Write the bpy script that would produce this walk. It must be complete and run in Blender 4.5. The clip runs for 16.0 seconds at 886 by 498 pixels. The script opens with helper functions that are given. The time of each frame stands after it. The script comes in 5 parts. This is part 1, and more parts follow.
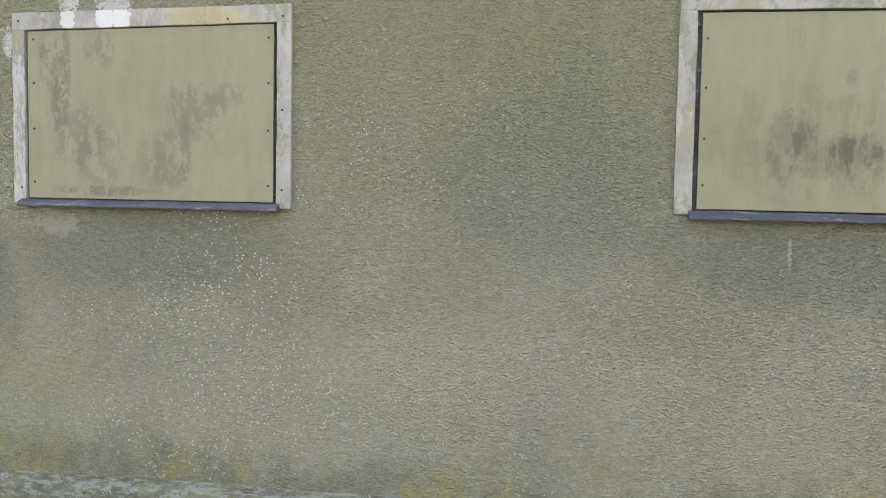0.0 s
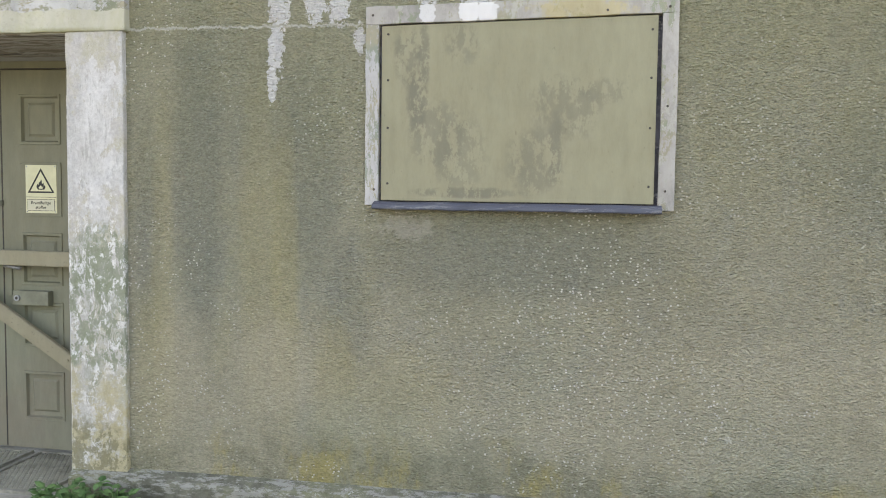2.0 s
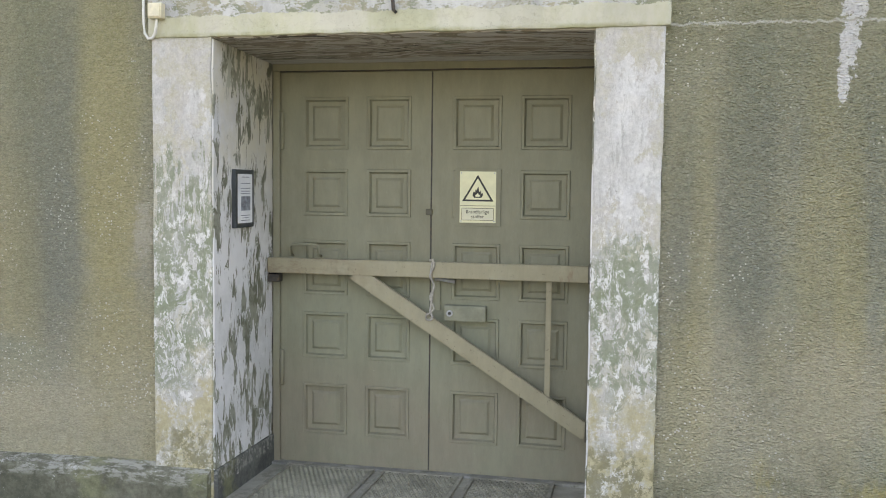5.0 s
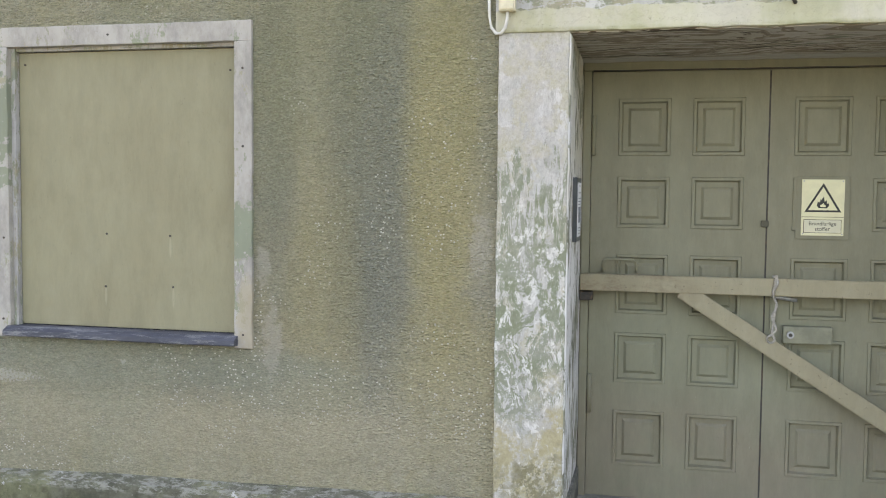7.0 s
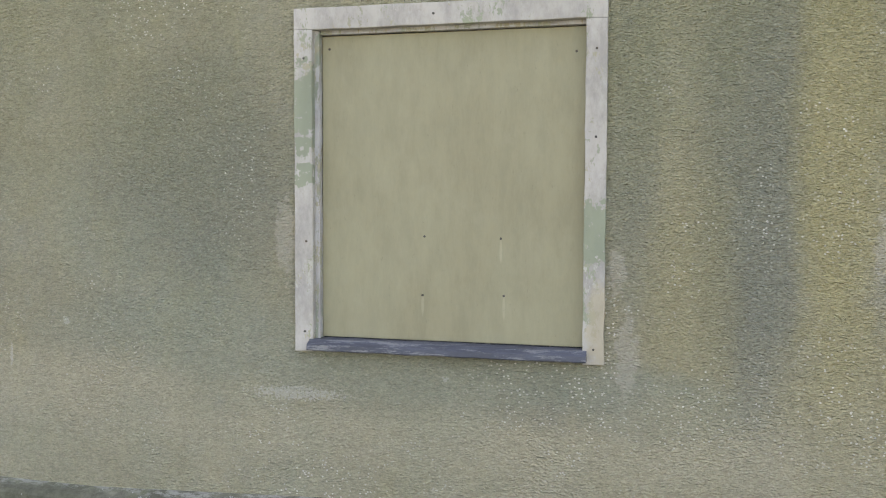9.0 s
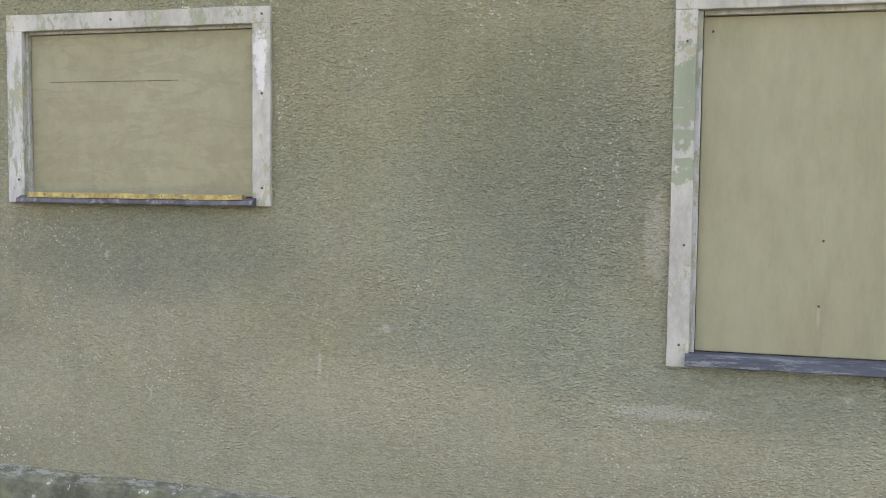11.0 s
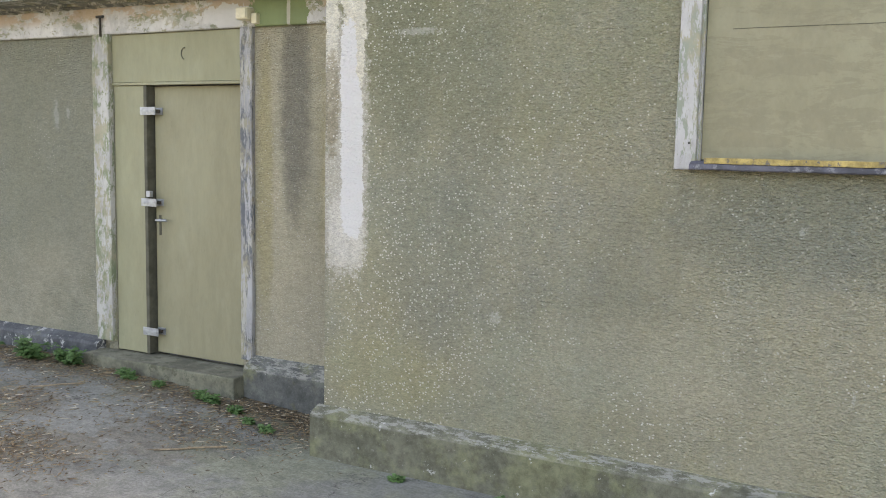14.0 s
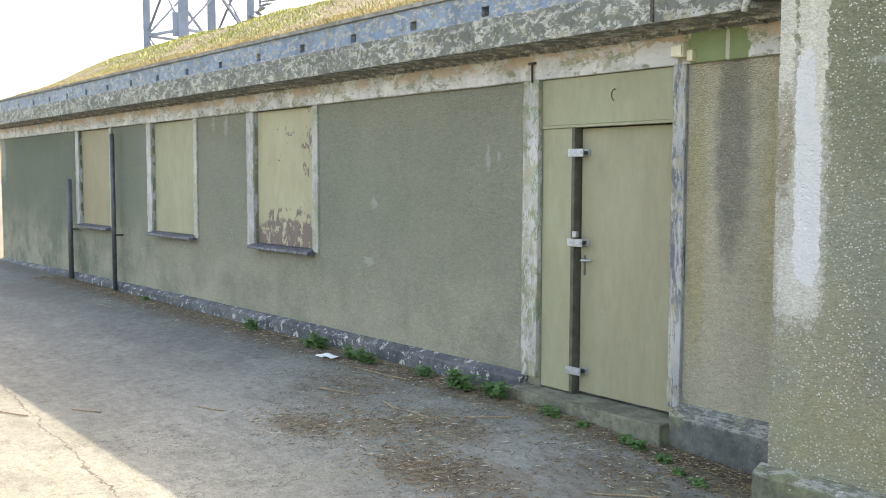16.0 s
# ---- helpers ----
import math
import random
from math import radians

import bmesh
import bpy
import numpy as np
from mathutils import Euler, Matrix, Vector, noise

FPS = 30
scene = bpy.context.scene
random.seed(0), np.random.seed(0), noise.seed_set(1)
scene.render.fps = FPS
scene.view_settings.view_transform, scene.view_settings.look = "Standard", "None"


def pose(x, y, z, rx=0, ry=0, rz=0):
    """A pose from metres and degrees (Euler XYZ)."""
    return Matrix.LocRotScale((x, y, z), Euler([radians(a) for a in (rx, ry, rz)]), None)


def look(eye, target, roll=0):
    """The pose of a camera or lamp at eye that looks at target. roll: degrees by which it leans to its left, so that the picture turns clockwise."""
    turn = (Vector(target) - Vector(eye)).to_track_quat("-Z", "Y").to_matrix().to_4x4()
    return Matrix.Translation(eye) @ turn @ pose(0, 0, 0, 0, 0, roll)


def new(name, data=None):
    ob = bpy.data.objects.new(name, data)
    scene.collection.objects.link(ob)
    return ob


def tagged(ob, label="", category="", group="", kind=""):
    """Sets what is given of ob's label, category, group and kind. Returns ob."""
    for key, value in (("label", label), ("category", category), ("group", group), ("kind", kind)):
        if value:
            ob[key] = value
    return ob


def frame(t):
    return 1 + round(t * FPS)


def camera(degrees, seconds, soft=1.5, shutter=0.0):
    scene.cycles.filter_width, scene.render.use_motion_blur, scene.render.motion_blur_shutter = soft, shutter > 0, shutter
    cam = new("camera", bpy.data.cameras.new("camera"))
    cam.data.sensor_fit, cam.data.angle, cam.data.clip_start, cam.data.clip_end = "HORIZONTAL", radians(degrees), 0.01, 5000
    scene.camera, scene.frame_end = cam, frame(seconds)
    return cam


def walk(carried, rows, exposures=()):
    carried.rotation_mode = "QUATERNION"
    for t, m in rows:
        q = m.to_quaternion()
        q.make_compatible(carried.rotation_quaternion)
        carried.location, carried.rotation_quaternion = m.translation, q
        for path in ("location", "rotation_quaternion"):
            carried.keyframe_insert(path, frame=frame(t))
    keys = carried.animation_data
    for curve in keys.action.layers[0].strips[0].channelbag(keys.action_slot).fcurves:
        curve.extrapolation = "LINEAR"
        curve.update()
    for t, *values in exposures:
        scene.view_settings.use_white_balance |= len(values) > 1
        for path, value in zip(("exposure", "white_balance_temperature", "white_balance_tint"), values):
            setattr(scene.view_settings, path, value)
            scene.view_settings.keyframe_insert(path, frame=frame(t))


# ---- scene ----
cam = camera(50.2, 16.0, 1.0)
PATH = [
    (0, (-0.48, -4.467, 1.911), (-0.806, -2.499, 1.771), 1.0),
    (0.5, (-0.914, -4.477, 1.906), (-1.262, -2.513, 1.764), 0.9),
    (1, (-1.342, -4.495, 1.883), (-1.715, -2.535, 1.749), 0.8),
    (1.5, (-1.754, -4.521, 1.869), (-2.131, -2.562, 1.73), 0.8),
    (2, (-2.157, -4.508, 1.899), (-2.551, -2.553, 1.754), 0.7),
    (2.5, (-2.585, -4.584, 1.887), (-3.001, -2.634, 1.741), 0.6),
    (3, (-2.991, -4.641, 1.923), (-3.421, -2.694, 1.76), 0.5),
    (3.5, (-3.45, -4.649, 1.934), (-3.892, -2.706, 1.763), 0.4),
    (3.7, (-3.628, -4.668, 1.935), (-4.069, -2.725, 1.764), 0.4),
    (5.8, (-5.543, -4.631, 1.846), (-5.963, -2.679, 1.732), 0.8),
    (6, (-5.732, -4.601, 1.854), (-6.157, -2.65, 1.735), 0.7),
    (6.5, (-6.186, -4.578, 1.866), (-6.622, -2.629, 1.75), 0.6),
    (7, (-6.64, -4.576, 1.862), (-7.079, -2.628, 1.747), 0.6),
    (7.5, (-7.092, -4.527, 1.836), (-7.545, -2.582, 1.727), 0.4),
    (8, (-7.537, -4.526, 1.836), (-7.998, -2.584, 1.726), 0.3),
    (8.5, (-7.928, -4.488, 1.829), (-8.404, -2.549, 1.714), 0.3),
    (9, (-8.32, -4.398, 1.832), (-8.819, -2.465, 1.718), 0.2),
    (9.5, (-8.718, -4.383, 1.825), (-9.251, -2.459, 1.709), 0.2),
    (9.7, (-8.873, -4.373, 1.832), (-9.418, -2.452, 1.711), 0.2),
    (11.8, (-10.86, -4.375, 1.853), (-11.344, -2.44, 1.713), 0.8),
    (12, (-11.014, -4.376, 1.852), (-11.5, -2.441, 1.71), 0.7),
    (12.5, (-11.41, -4.388, 1.855), (-11.925, -2.46, 1.715), 0.7),
    (13, (-11.797, -4.374, 1.82), (-12.378, -2.466, 1.669), 0.7),
    (13.2, (-11.953, -4.359, 1.799), (-12.628, -2.484, 1.629), 0.9),
    (13.5, (-12.163, -4.362, 1.803), (-12.967, -2.541, 1.607), 0.9),
    (14, (-12.502, -4.444, 1.83), (-13.453, -2.698, 1.611), 1.1),
    (14.5, (-12.715, -4.459, 1.845), (-13.815, -2.804, 1.622), 0.9),
    (15, (-12.82, -4.492, 1.852), (-14.128, -2.991, 1.665), 0.3),
    (15.5, (-12.867, -4.528, 1.849), (-14.353, -3.2, 1.687), 0.3),
    (16, (-12.882, -4.558, 1.849), (-14.433, -3.305, 1.698), 0.2),
]
EXPOSURES = ((0, 2.71, 9200, 19.5), (14.8, 2.71, 9200, 19), (16, 2.71, 8500, 13.5))
walk(cam, [(t, look(eye, target, roll)) for t, eye, target, roll in PATH], EXPOSURES)
SUN = Vector((-0.35, 1.0, 1.17)).normalized()

# ---- light ----
world = bpy.data.worlds.new("world")
scene.world = world
world.use_nodes = True
sky = world.node_tree.nodes.new("ShaderNodeTexSky")
sky.sky_type = "NISHITA"
sky.sun_disc = False
sky.sun_elevation = math.asin(SUN.z)
sky.sun_rotation = math.atan2(SUN.x, SUN.y)
sky.dust_density = 3.0
background = world.node_tree.nodes["Background"]
background.inputs["Strength"].default_value = 0.15
world.node_tree.links.new(sky.outputs[0], background.inputs["Color"])
sun_data = bpy.data.lights.new("sun", "SUN")
sun_data.energy, sun_data.angle, sun_data.color = 1.75, radians(0.6), (1.0, 0.93, 0.82)
sun = new("sun", sun_data)
sun.matrix_world = look(SUN * 60, (0, 0, 0))


# ---- material tools ----
class Mat:
    """A procedural material in metres, read from the object's own coordinates."""

    def __init__(self, name, rough=0.85, metal=0.0, spec=0.3):
        self.m = bpy.data.materials.new(name)
        self.m.use_nodes = True
        self.t = self.m.node_tree
        self.b = self.t.nodes["Principled BSDF"]
        self.b.inputs["Roughness"].default_value = rough
        self.b.inputs["Metallic"].default_value = metal
        self.b.inputs["Specular IOR Level"].default_value = spec
        self.pos = self.t.nodes.new("ShaderNodeTexCoord").outputs["Object"]
        s = self.t.nodes.new("ShaderNodeSeparateXYZ")
        self.link(self.pos, s.inputs[0])
        self.x, self.y, self.z = s.outputs
        self.rag = {}

    def link(self, a, socket):
        if isinstance(a, bpy.types.NodeSocket):
            self.t.links.new(a, socket)
        elif isinstance(a, tuple) and len(a) == 3 and socket.type == "RGBA":
            socket.default_value = (*a, 1)
        else:
            socket.default_value = a

    def stretched(self, s, shift=(0, 0, 0)):
        n = self.t.nodes.new("ShaderNodeMapping")
        self.link(self.pos, n.inputs["Vector"])
        n.inputs["Scale"].default_value = s
        n.inputs["Location"].default_value = shift
        return n.outputs[0]

    def noise(self, scale, detail=5, rough=0.6, stretch=(1, 1, 1), dist=0.0, shift=(0, 0, 0)):
        n = self.t.nodes.new("ShaderNodeTexNoise")
        self.link(self.stretched(stretch, shift), n.inputs["Vector"])
        n.inputs["Scale"].default_value = scale
        n.inputs["Detail"].default_value = detail
        n.inputs["Roughness"].default_value = rough
        n.inputs["Distortion"].default_value = dist
        return n.outputs["Fac"]

    def cells(self, scale, out="Color", feature="F1", stretch=(1, 1, 1)):
        n = self.t.nodes.new("ShaderNodeTexVoronoi")
        n.feature = feature
        self.link(self.stretched(stretch), n.inputs["Vector"])
        n.inputs["Scale"].default_value = scale
        return n.outputs[out]

    def band(self, f, a, b, lo=0.0, hi=1.0):
        n = self.t.nodes.new("ShaderNodeMapRange")
        n.interpolation_type = "SMOOTHSTEP"
        for k, v in zip(("Value", "From Min", "From Max", "To Min", "To Max"), (f, a, b, lo, hi)):
            self.link(v, n.inputs[k])
        return n.outputs[0]

    def math(self, op, a, b=0.0):
        n = self.t.nodes.new("ShaderNodeMath")
        n.operation = op
        self.link(a, n.inputs[0])
        self.link(b, n.inputs[1])
        return n.outputs[0]

    def mix(self, f, a, b, how="MIX"):
        n = self.t.nodes.new("ShaderNodeMix")
        n.data_type, n.blend_type = "RGBA", how
        self.link(f, n.inputs[0])
        self.link(a, n.inputs[6])
        self.link(b, n.inputs[7])
        return n.outputs[2]

    def times(self, c, f):
        """A colour multiplied by a grey factor."""
        n = self.t.nodes.new("ShaderNodeVectorMath")
        n.operation = "SCALE"
        self.link(c, n.inputs[0])
        self.link(f, n.inputs["Scale"])
        return n.outputs[0]

    def patch(self, cx, cz, hx, hz, ragged=0.5, scale=9.0, soft=0.12, square=2.0, flat=False):
        """A mask: a stain with a ragged edge about a place on an upright face, or on the ground."""
        a = self.math("DIVIDE", self.math("ABSOLUTE", self.math("SUBTRACT", self.x, cx)), hx)
        b = self.math("DIVIDE", self.math("ABSOLUTE", self.math("SUBTRACT", self.y if flat else self.z, cz)), hz)
        d = self.math("ADD", self.math("POWER", a, square), self.math("POWER", b, square))
        if scale not in self.rag:
            self.rag[scale] = self.math("SUBTRACT", self.noise(scale, 7, 0.7), 0.5)
        d = self.math("ADD", d, self.math("MULTIPLY", self.rag[scale], ragged * 13))
        return self.band(d, 1.0 + soft, 1.0 - soft)

    def bump(self, h, strength=0.5, dist=0.005):
        n = self.t.nodes.new("ShaderNodeBump")
        n.inputs["Strength"].default_value = strength
        n.inputs["Distance"].default_value = dist
        self.link(h, n.inputs["Height"])
        if self.b.inputs["Normal"].is_linked:
            self.t.links.new(self.b.inputs["Normal"].links[0].from_socket, n.inputs["Normal"])
        self.t.links.new(n.outputs[0], self.b.inputs["Normal"])

    def done(self, colour, rough=None):
        self.link(colour, self.b.inputs["Base Color"])
        if rough is not None:
            self.link(rough, self.b.inputs["Roughness"])
        return self.m


def roughcast(name, extra=None, over=None):
    """Pebble-dashed render, weathered olive and grey."""
    k = Mat(name, 0.93, spec=0.15)
    c = k.mix(k.band(k.noise(1.1, 4, 0.6), 0.38, 0.62), (0.208, 0.196, 0.140), (0.236, 0.224, 0.168))
    c = k.mix(k.band(k.noise(0.55, 5, 0.65, shift=(3, 0, 7)), 0.45, 0.70, 0, 0.6), c, (0.176, 0.196, 0.144))
    c = k.mix(k.band(k.noise(0.9, 6, 0.7, (1.6, 1, 0.8), shift=(9, 2, 1)), 0.54, 0.76, 0, 0.5), c, (0.230, 0.210, 0.125))
    c = k.mix(k.band(k.noise(1.3, 5, 0.7, (1.5, 1, 0.28), shift=(1, 5, 2)), 0.52, 0.74, 0, 0.5), c, (0.145, 0.146, 0.120))
    c = k.mix(k.band(k.noise(2.6, 6, 0.72, shift=(5, 5, 5)), 0.55, 0.78, 0, 0.35), c, (0.285, 0.272, 0.220))
    c = k.mix(k.band(k.noise(4.2, 6, 0.65, (1.2, 1, 0.7), shift=(4, 0, 9)), 0.46, 0.68, 0, 0.24), c, (0.262, 0.238, 0.138))
    c = k.mix(k.band(k.noise(5.0, 6, 0.65, (1.2, 1, 0.7), shift=(8, 3, 3)), 0.46, 0.68, 0, 0.28), c, (0.180, 0.186, 0.166))
    if extra:
        c = extra(k, c)
    g = k.t.nodes.new("ShaderNodeSeparateColor")
    k.link(k.cells(150, stretch=(0.6, 1, 1.1)), g.inputs[0])
    c = k.times(c, k.band(g.outputs[0], 0.0, 1.0, 0.89, 1.11))
    c = k.mix(k.band(g.outputs[2], 0.60, 0.95, 0, 0.20), c, (0.29, 0.262, 0.190))
    ridges = k.noise(36, 6, 0.72, (0.52, 1, 1.45), 0.3)
    # crests lighter, hollows darker: relief shading put into the colour
    c = k.times(c, k.band(ridges, 0.30, 0.70, 0.90, 1.10))
    c = k.times(c, k.band(k.noise(120, 4, 0.8, (0.55, 1, 1.3)), 0.32, 0.68, 0.91, 1.09))
    c = k.times(c, 1.47)
    s = k.t.nodes.new("ShaderNodeSeparateColor")
    k.link(k.cells(105, stretch=(0.8, 1, 1)), s.inputs[0])
    dot = k.band(k.cells(105, "Distance", stretch=(0.8, 1, 1)), 0.50, 0.36)
    corner = k.math("MULTIPLY", k.band(k.x, -13.7, -15.3), k.band(k.x, -17.4, -16.7))
    few = k.math("MULTIPLY", k.band(s.outputs[1], 0.925, 0.94), k.band(k.noise(1.2, 4, 0.7, shift=(2, 2, 9)), 0.48, 0.66, 0.10, 0.9))
    many = k.math("MULTIPLY", k.band(s.outputs[1], 0.87, 0.90), k.math("MULTIPLY", corner, k.band(k.noise(2.2, 4, 0.7, shift=(7, 2, 3)), 0.36, 0.58, 0.25, 0.95)))
    c = k.mix(k.math("MULTIPLY", dot, k.math("MAXIMUM", few, many)), c, (0.66, 0.64, 0.57))
    if over:
        c = over(k, c)
    k.bump(ridges, 1.0, 0.018)
    k.bump(k.cells(120, "Distance", stretch=(0.6, 1, 1.15)), 1.0, 0.010)
    return k.done(c)


def peeling(name, white=0.5, green=0.5, brown=0.5, tall=0.45, top=(0.56, 0.555, 0.525), fine=7.0, extra=None, sage=(0.215, 0.235, 0.165)):
    """Flaking white paint over grey-green and sandy coats."""
    k = Mat(name, 0.75, spec=0.3)
    under = k.mix(k.band(k.noise(5, 5, 0.7, shift=(4, 1, 3)), 0.42, 0.6), sage, (0.34, 0.315, 0.23))
    under = k.mix(k.band(k.noise(3, 6, 0.7, shift=(8, 3, 0)), 0.62 - 0.2 * brown, 0.78 - 0.2 * brown, 0, 0.85), under, (0.36, 0.29, 0.16))
    mid = k.mix(k.band(k.noise(fine * 1.3, 9, 0.78, (1, 1, tall), shift=(6, 6, 2)), 0.60 - 0.18 * green, 0.62 - 0.18 * green), (0.42, 0.41, 0.365), under)
    crumbs = k.math("ADD", k.math("MULTIPLY", k.noise(fine, 9, 0.74, (1, 1, tall), 0.3), 0.62), k.math("MULTIPLY", k.noise(fine * 4.3, 7, 0.8, (1, 1, tall), shift=(2, 9, 5)), 0.38))
    flake = k.band(crumbs, 0.405 + 0.18 * (1 - white), 0.417 + 0.18 * (1 - white))
    c = k.mix(flake, mid, k.mix(k.band(k.noise(4.5, 9, 0.78, (1, 1, 0.5)), 0.40, 0.64), top, tuple(v * 0.70 for v in top)))
    if extra:
        c = extra(k, c)
    c = k.mix(k.band(k.noise(40, 4, 0.7), 0.64, 0.74, 0, 0.5), c, (0.13, 0.13, 0.10))
    c = k.times(c, k.band(k.noise(1.6, 5, 0.7, (1, 1, 0.4), shift=(7, 7, 7)), 0.3, 0.75, 0.82, 1.1))
    k.bump(flake, 0.5, 0.003)
    k.bump(k.noise(60, 5, 0.7), 0.25, 0.003)
    return k.done(c)


def board_paint(name, base, stain=0.0, hue=(0.17, 0.165, 0.115), extra=None, tall=0.5, seed=0.0):
    """Olive-beige paint on plywood, with mould and faded patches."""
    k = Mat(name, 0.62, spec=0.35)
    c = k.mix(k.band(k.noise(2.0, 6, 0.7, (1, 1, 0.6), shift=(seed, 0, seed)), 0.36, 0.64), base, tuple(v * f for v, f in zip(base, (0.91, 0.89, 0.87))))
    c = k.mix(k.band(k.noise(4.5, 6, 0.7, (1, 1, 0.7), shift=(seed, 4, 0)), 0.5, 0.72, 0, 0.35), c, tuple(v * f for v, f in zip(base, (1.12, 1.12, 1.18))))
    if stain:
        a = k.band(k.noise(3.6, 8, 0.72, (1, 1, tall), 0.4, shift=(0, seed, 2)), 0.66 - 0.2 * stain, 0.72 - 0.2 * stain, 0, 0.55)
        c = k.mix(a, c, hue)
    if extra:
        c = extra(k, c)
    c = k.times(c, k.band(k.noise(9, 8, 0.80, (1.4, 1, 1.0 if tall > 1 else 0.35), shift=(seed, 2, 5)), 0.32, 0.68, 0.93, 1.07))
    c = k.mix(k.band(k.noise(55, 4, 0.75, (1, 1, 0.4)), 0.62, 0.76, 0, 0.45), c, (0.14, 0.13, 0.09))
    k.bump(k.noise(35, 5, 0.7, (0.4, 1, 1)), 0.15, 0.002)
    return k.done(c)


def simple(name, base, rough=0.6, metal=0.0, vary=0.25, scale=8.0, bump=0.2, dirt=None):
    k = Mat(name, rough, metal, 0.4)
    c = k.mix(k.band(k.noise(scale, 6, 0.7), 0.35, 0.68), tuple(v * (1 - vary) for v in base), tuple(min(1, v * (1 + vary)) for v in base))
    if dirt:
        c = k.mix(k.band(k.noise(scale * 2.3, 7, 0.75, shift=(3, 3, 3)), 0.52, 0.62, 0, 0.85), c, dirt)
    k.bump(k.noise(scale * 9, 4, 0.7), bump, 0.002)
    return k.done(c)


# ---- mesh tools ----
def part(name, bm, material, parent, label=""):
    """Links a bmesh as one mesh object under a thing or a part."""
    mesh = bpy.data.meshes.new(name)
    bm.normal_update()
    bm.to_mesh(mesh)
    bm.free()
    if material:
        mesh.materials.append(material)
    ob = new(name, mesh)
    if parent is not None:
        ob.parent = parent
        ob.matrix_parent_inverse = at_rest[parent.name].inverted()
        at_rest[ob.name] = Matrix.Identity(4)
    if label:
        ob["label"] = label
    return ob


at_rest = {}


def thing(name, place, label, category, group="", kind=""):
    ob = new(name)
    ob.location = place
    ob.empty_display_size = 0.1
    at_rest[ob.name] = Matrix.Translation(place)
    return tagged(ob, label, category, group, kind)


def structure(name, bm, material, label, category):
    ob = part(name, bm, material, None)
    at_rest[ob.name] = Matrix.Identity(4)
    return tagged(ob, label, category, kind="structure")


def box(x0, x1, y0, y1, z0, z1, bevel=0.0, bm=None):
    bm = bm or bmesh.new()
    made = bmesh.ops.create_cube(bm, size=1)["verts"]
    for v in made:
        v.co = Vector((x0 + (x1 - x0) * (v.co.x + 0.5), y0 + (y1 - y0) * (v.co.y + 0.5), z0 + (z1 - z0) * (v.co.z + 0.5)))
    if bevel:
        edges = list({e for v in made for e in v.link_edges})
        bmesh.ops.bevel(bm, geom=edges, offset=bevel, segments=2, profile=0.6, affect="EDGES")
    return bm


def worn(bm, amount, cut=0.12, along=0):
    """Cuts a long piece across and shifts its verts a little, so that its edges are not ruled."""
    lo = min(v.co[along] for v in bm.verts)
    hi = max(v.co[along] for v in bm.verts)
    n = max(1, int((hi - lo) / cut))
    axis = Vector([1.0 if i == along else 0.0 for i in range(3)])
    for i in range(1, n):
        bmesh.ops.bisect_plane(bm, geom=bm.verts[:] + bm.edges[:] + bm.faces[:], plane_co=axis * (lo + (hi - lo) * i / n), plane_no=axis)
    for v in bm.verts:
        v.co += noise.noise_vector(v.co * 7.3) * amount
    return bm


def strip(points, section, bm=None):
    """Sweeps a cross-section (y, z) along x through (x, dz) stations."""
    bm = bm or bmesh.new()
    rings = [[bm.verts.new((x, y, z + dz)) for y, z in section] for x, dz in points]
    n = len(section)
    for a, b in zip(rings, rings[1:]):
        for i in range(n):
            bm.faces.new((a[i], a[(i + 1) % n], b[(i + 1) % n], b[i]))
    bm.faces.new(rings[0][::-1])
    bm.faces.new(rings[-1])
    bmesh.ops.recalc_face_normals(bm, faces=bm.faces)
    return bm


def wall(x0, x1, y0, y1, z0, z1, holes):
    """An upright slab along x with openings (xa, xb, za, zb) through it."""
    bm = bmesh.new()
    xs = sorted({x0, x1, *(v for h in holes for v in h[:2])})
    zs = sorted({z0, z1, *(min(max(v, z0), z1) for h in holes for v in h[2:])})

    def solid(i, j):
        if not (0 <= i < len(xs) - 1 and 0 <= j < len(zs) - 1):
            return False
        x, z = (xs[i] + xs[i + 1]) / 2, (zs[j] + zs[j + 1]) / 2
        return not any(a < x < b and c < z < d for a, b, c, d in holes)

    def quad(*c):
        bm.faces.new([bm.verts.new(p) for p in c])

    for i in range(len(xs) - 1):
        for j in range(len(zs) - 1):
            if not solid(i, j):
                continue
            a, b, c, d = xs[i], xs[i + 1], zs[j], zs[j + 1]
            quad((a, y0, c), (b, y0, c), (b, y0, d), (a, y0, d))
            quad((b, y1, c), (a, y1, c), (a, y1, d), (b, y1, d))
            if not solid(i - 1, j):
                quad((a, y1, c), (a, y0, c), (a, y0, d), (a, y1, d))
            if not solid(i + 1, j):
                quad((b, y0, c), (b, y1, c), (b, y1, d), (b, y0, d))
            if not solid(i, j - 1):
                quad((a, y1, c), (b, y1, c), (b, y0, c), (a, y0, c))
            if not solid(i, j + 1):
                quad((a, y0, d), (b, y0, d), (b, y1, d), (a, y1, d))
    bmesh.ops.remove_doubles(bm, verts=bm.verts, dist=0.0005)
    bmesh.ops.recalc_face_normals(bm, faces=bm.faces)
    return bm


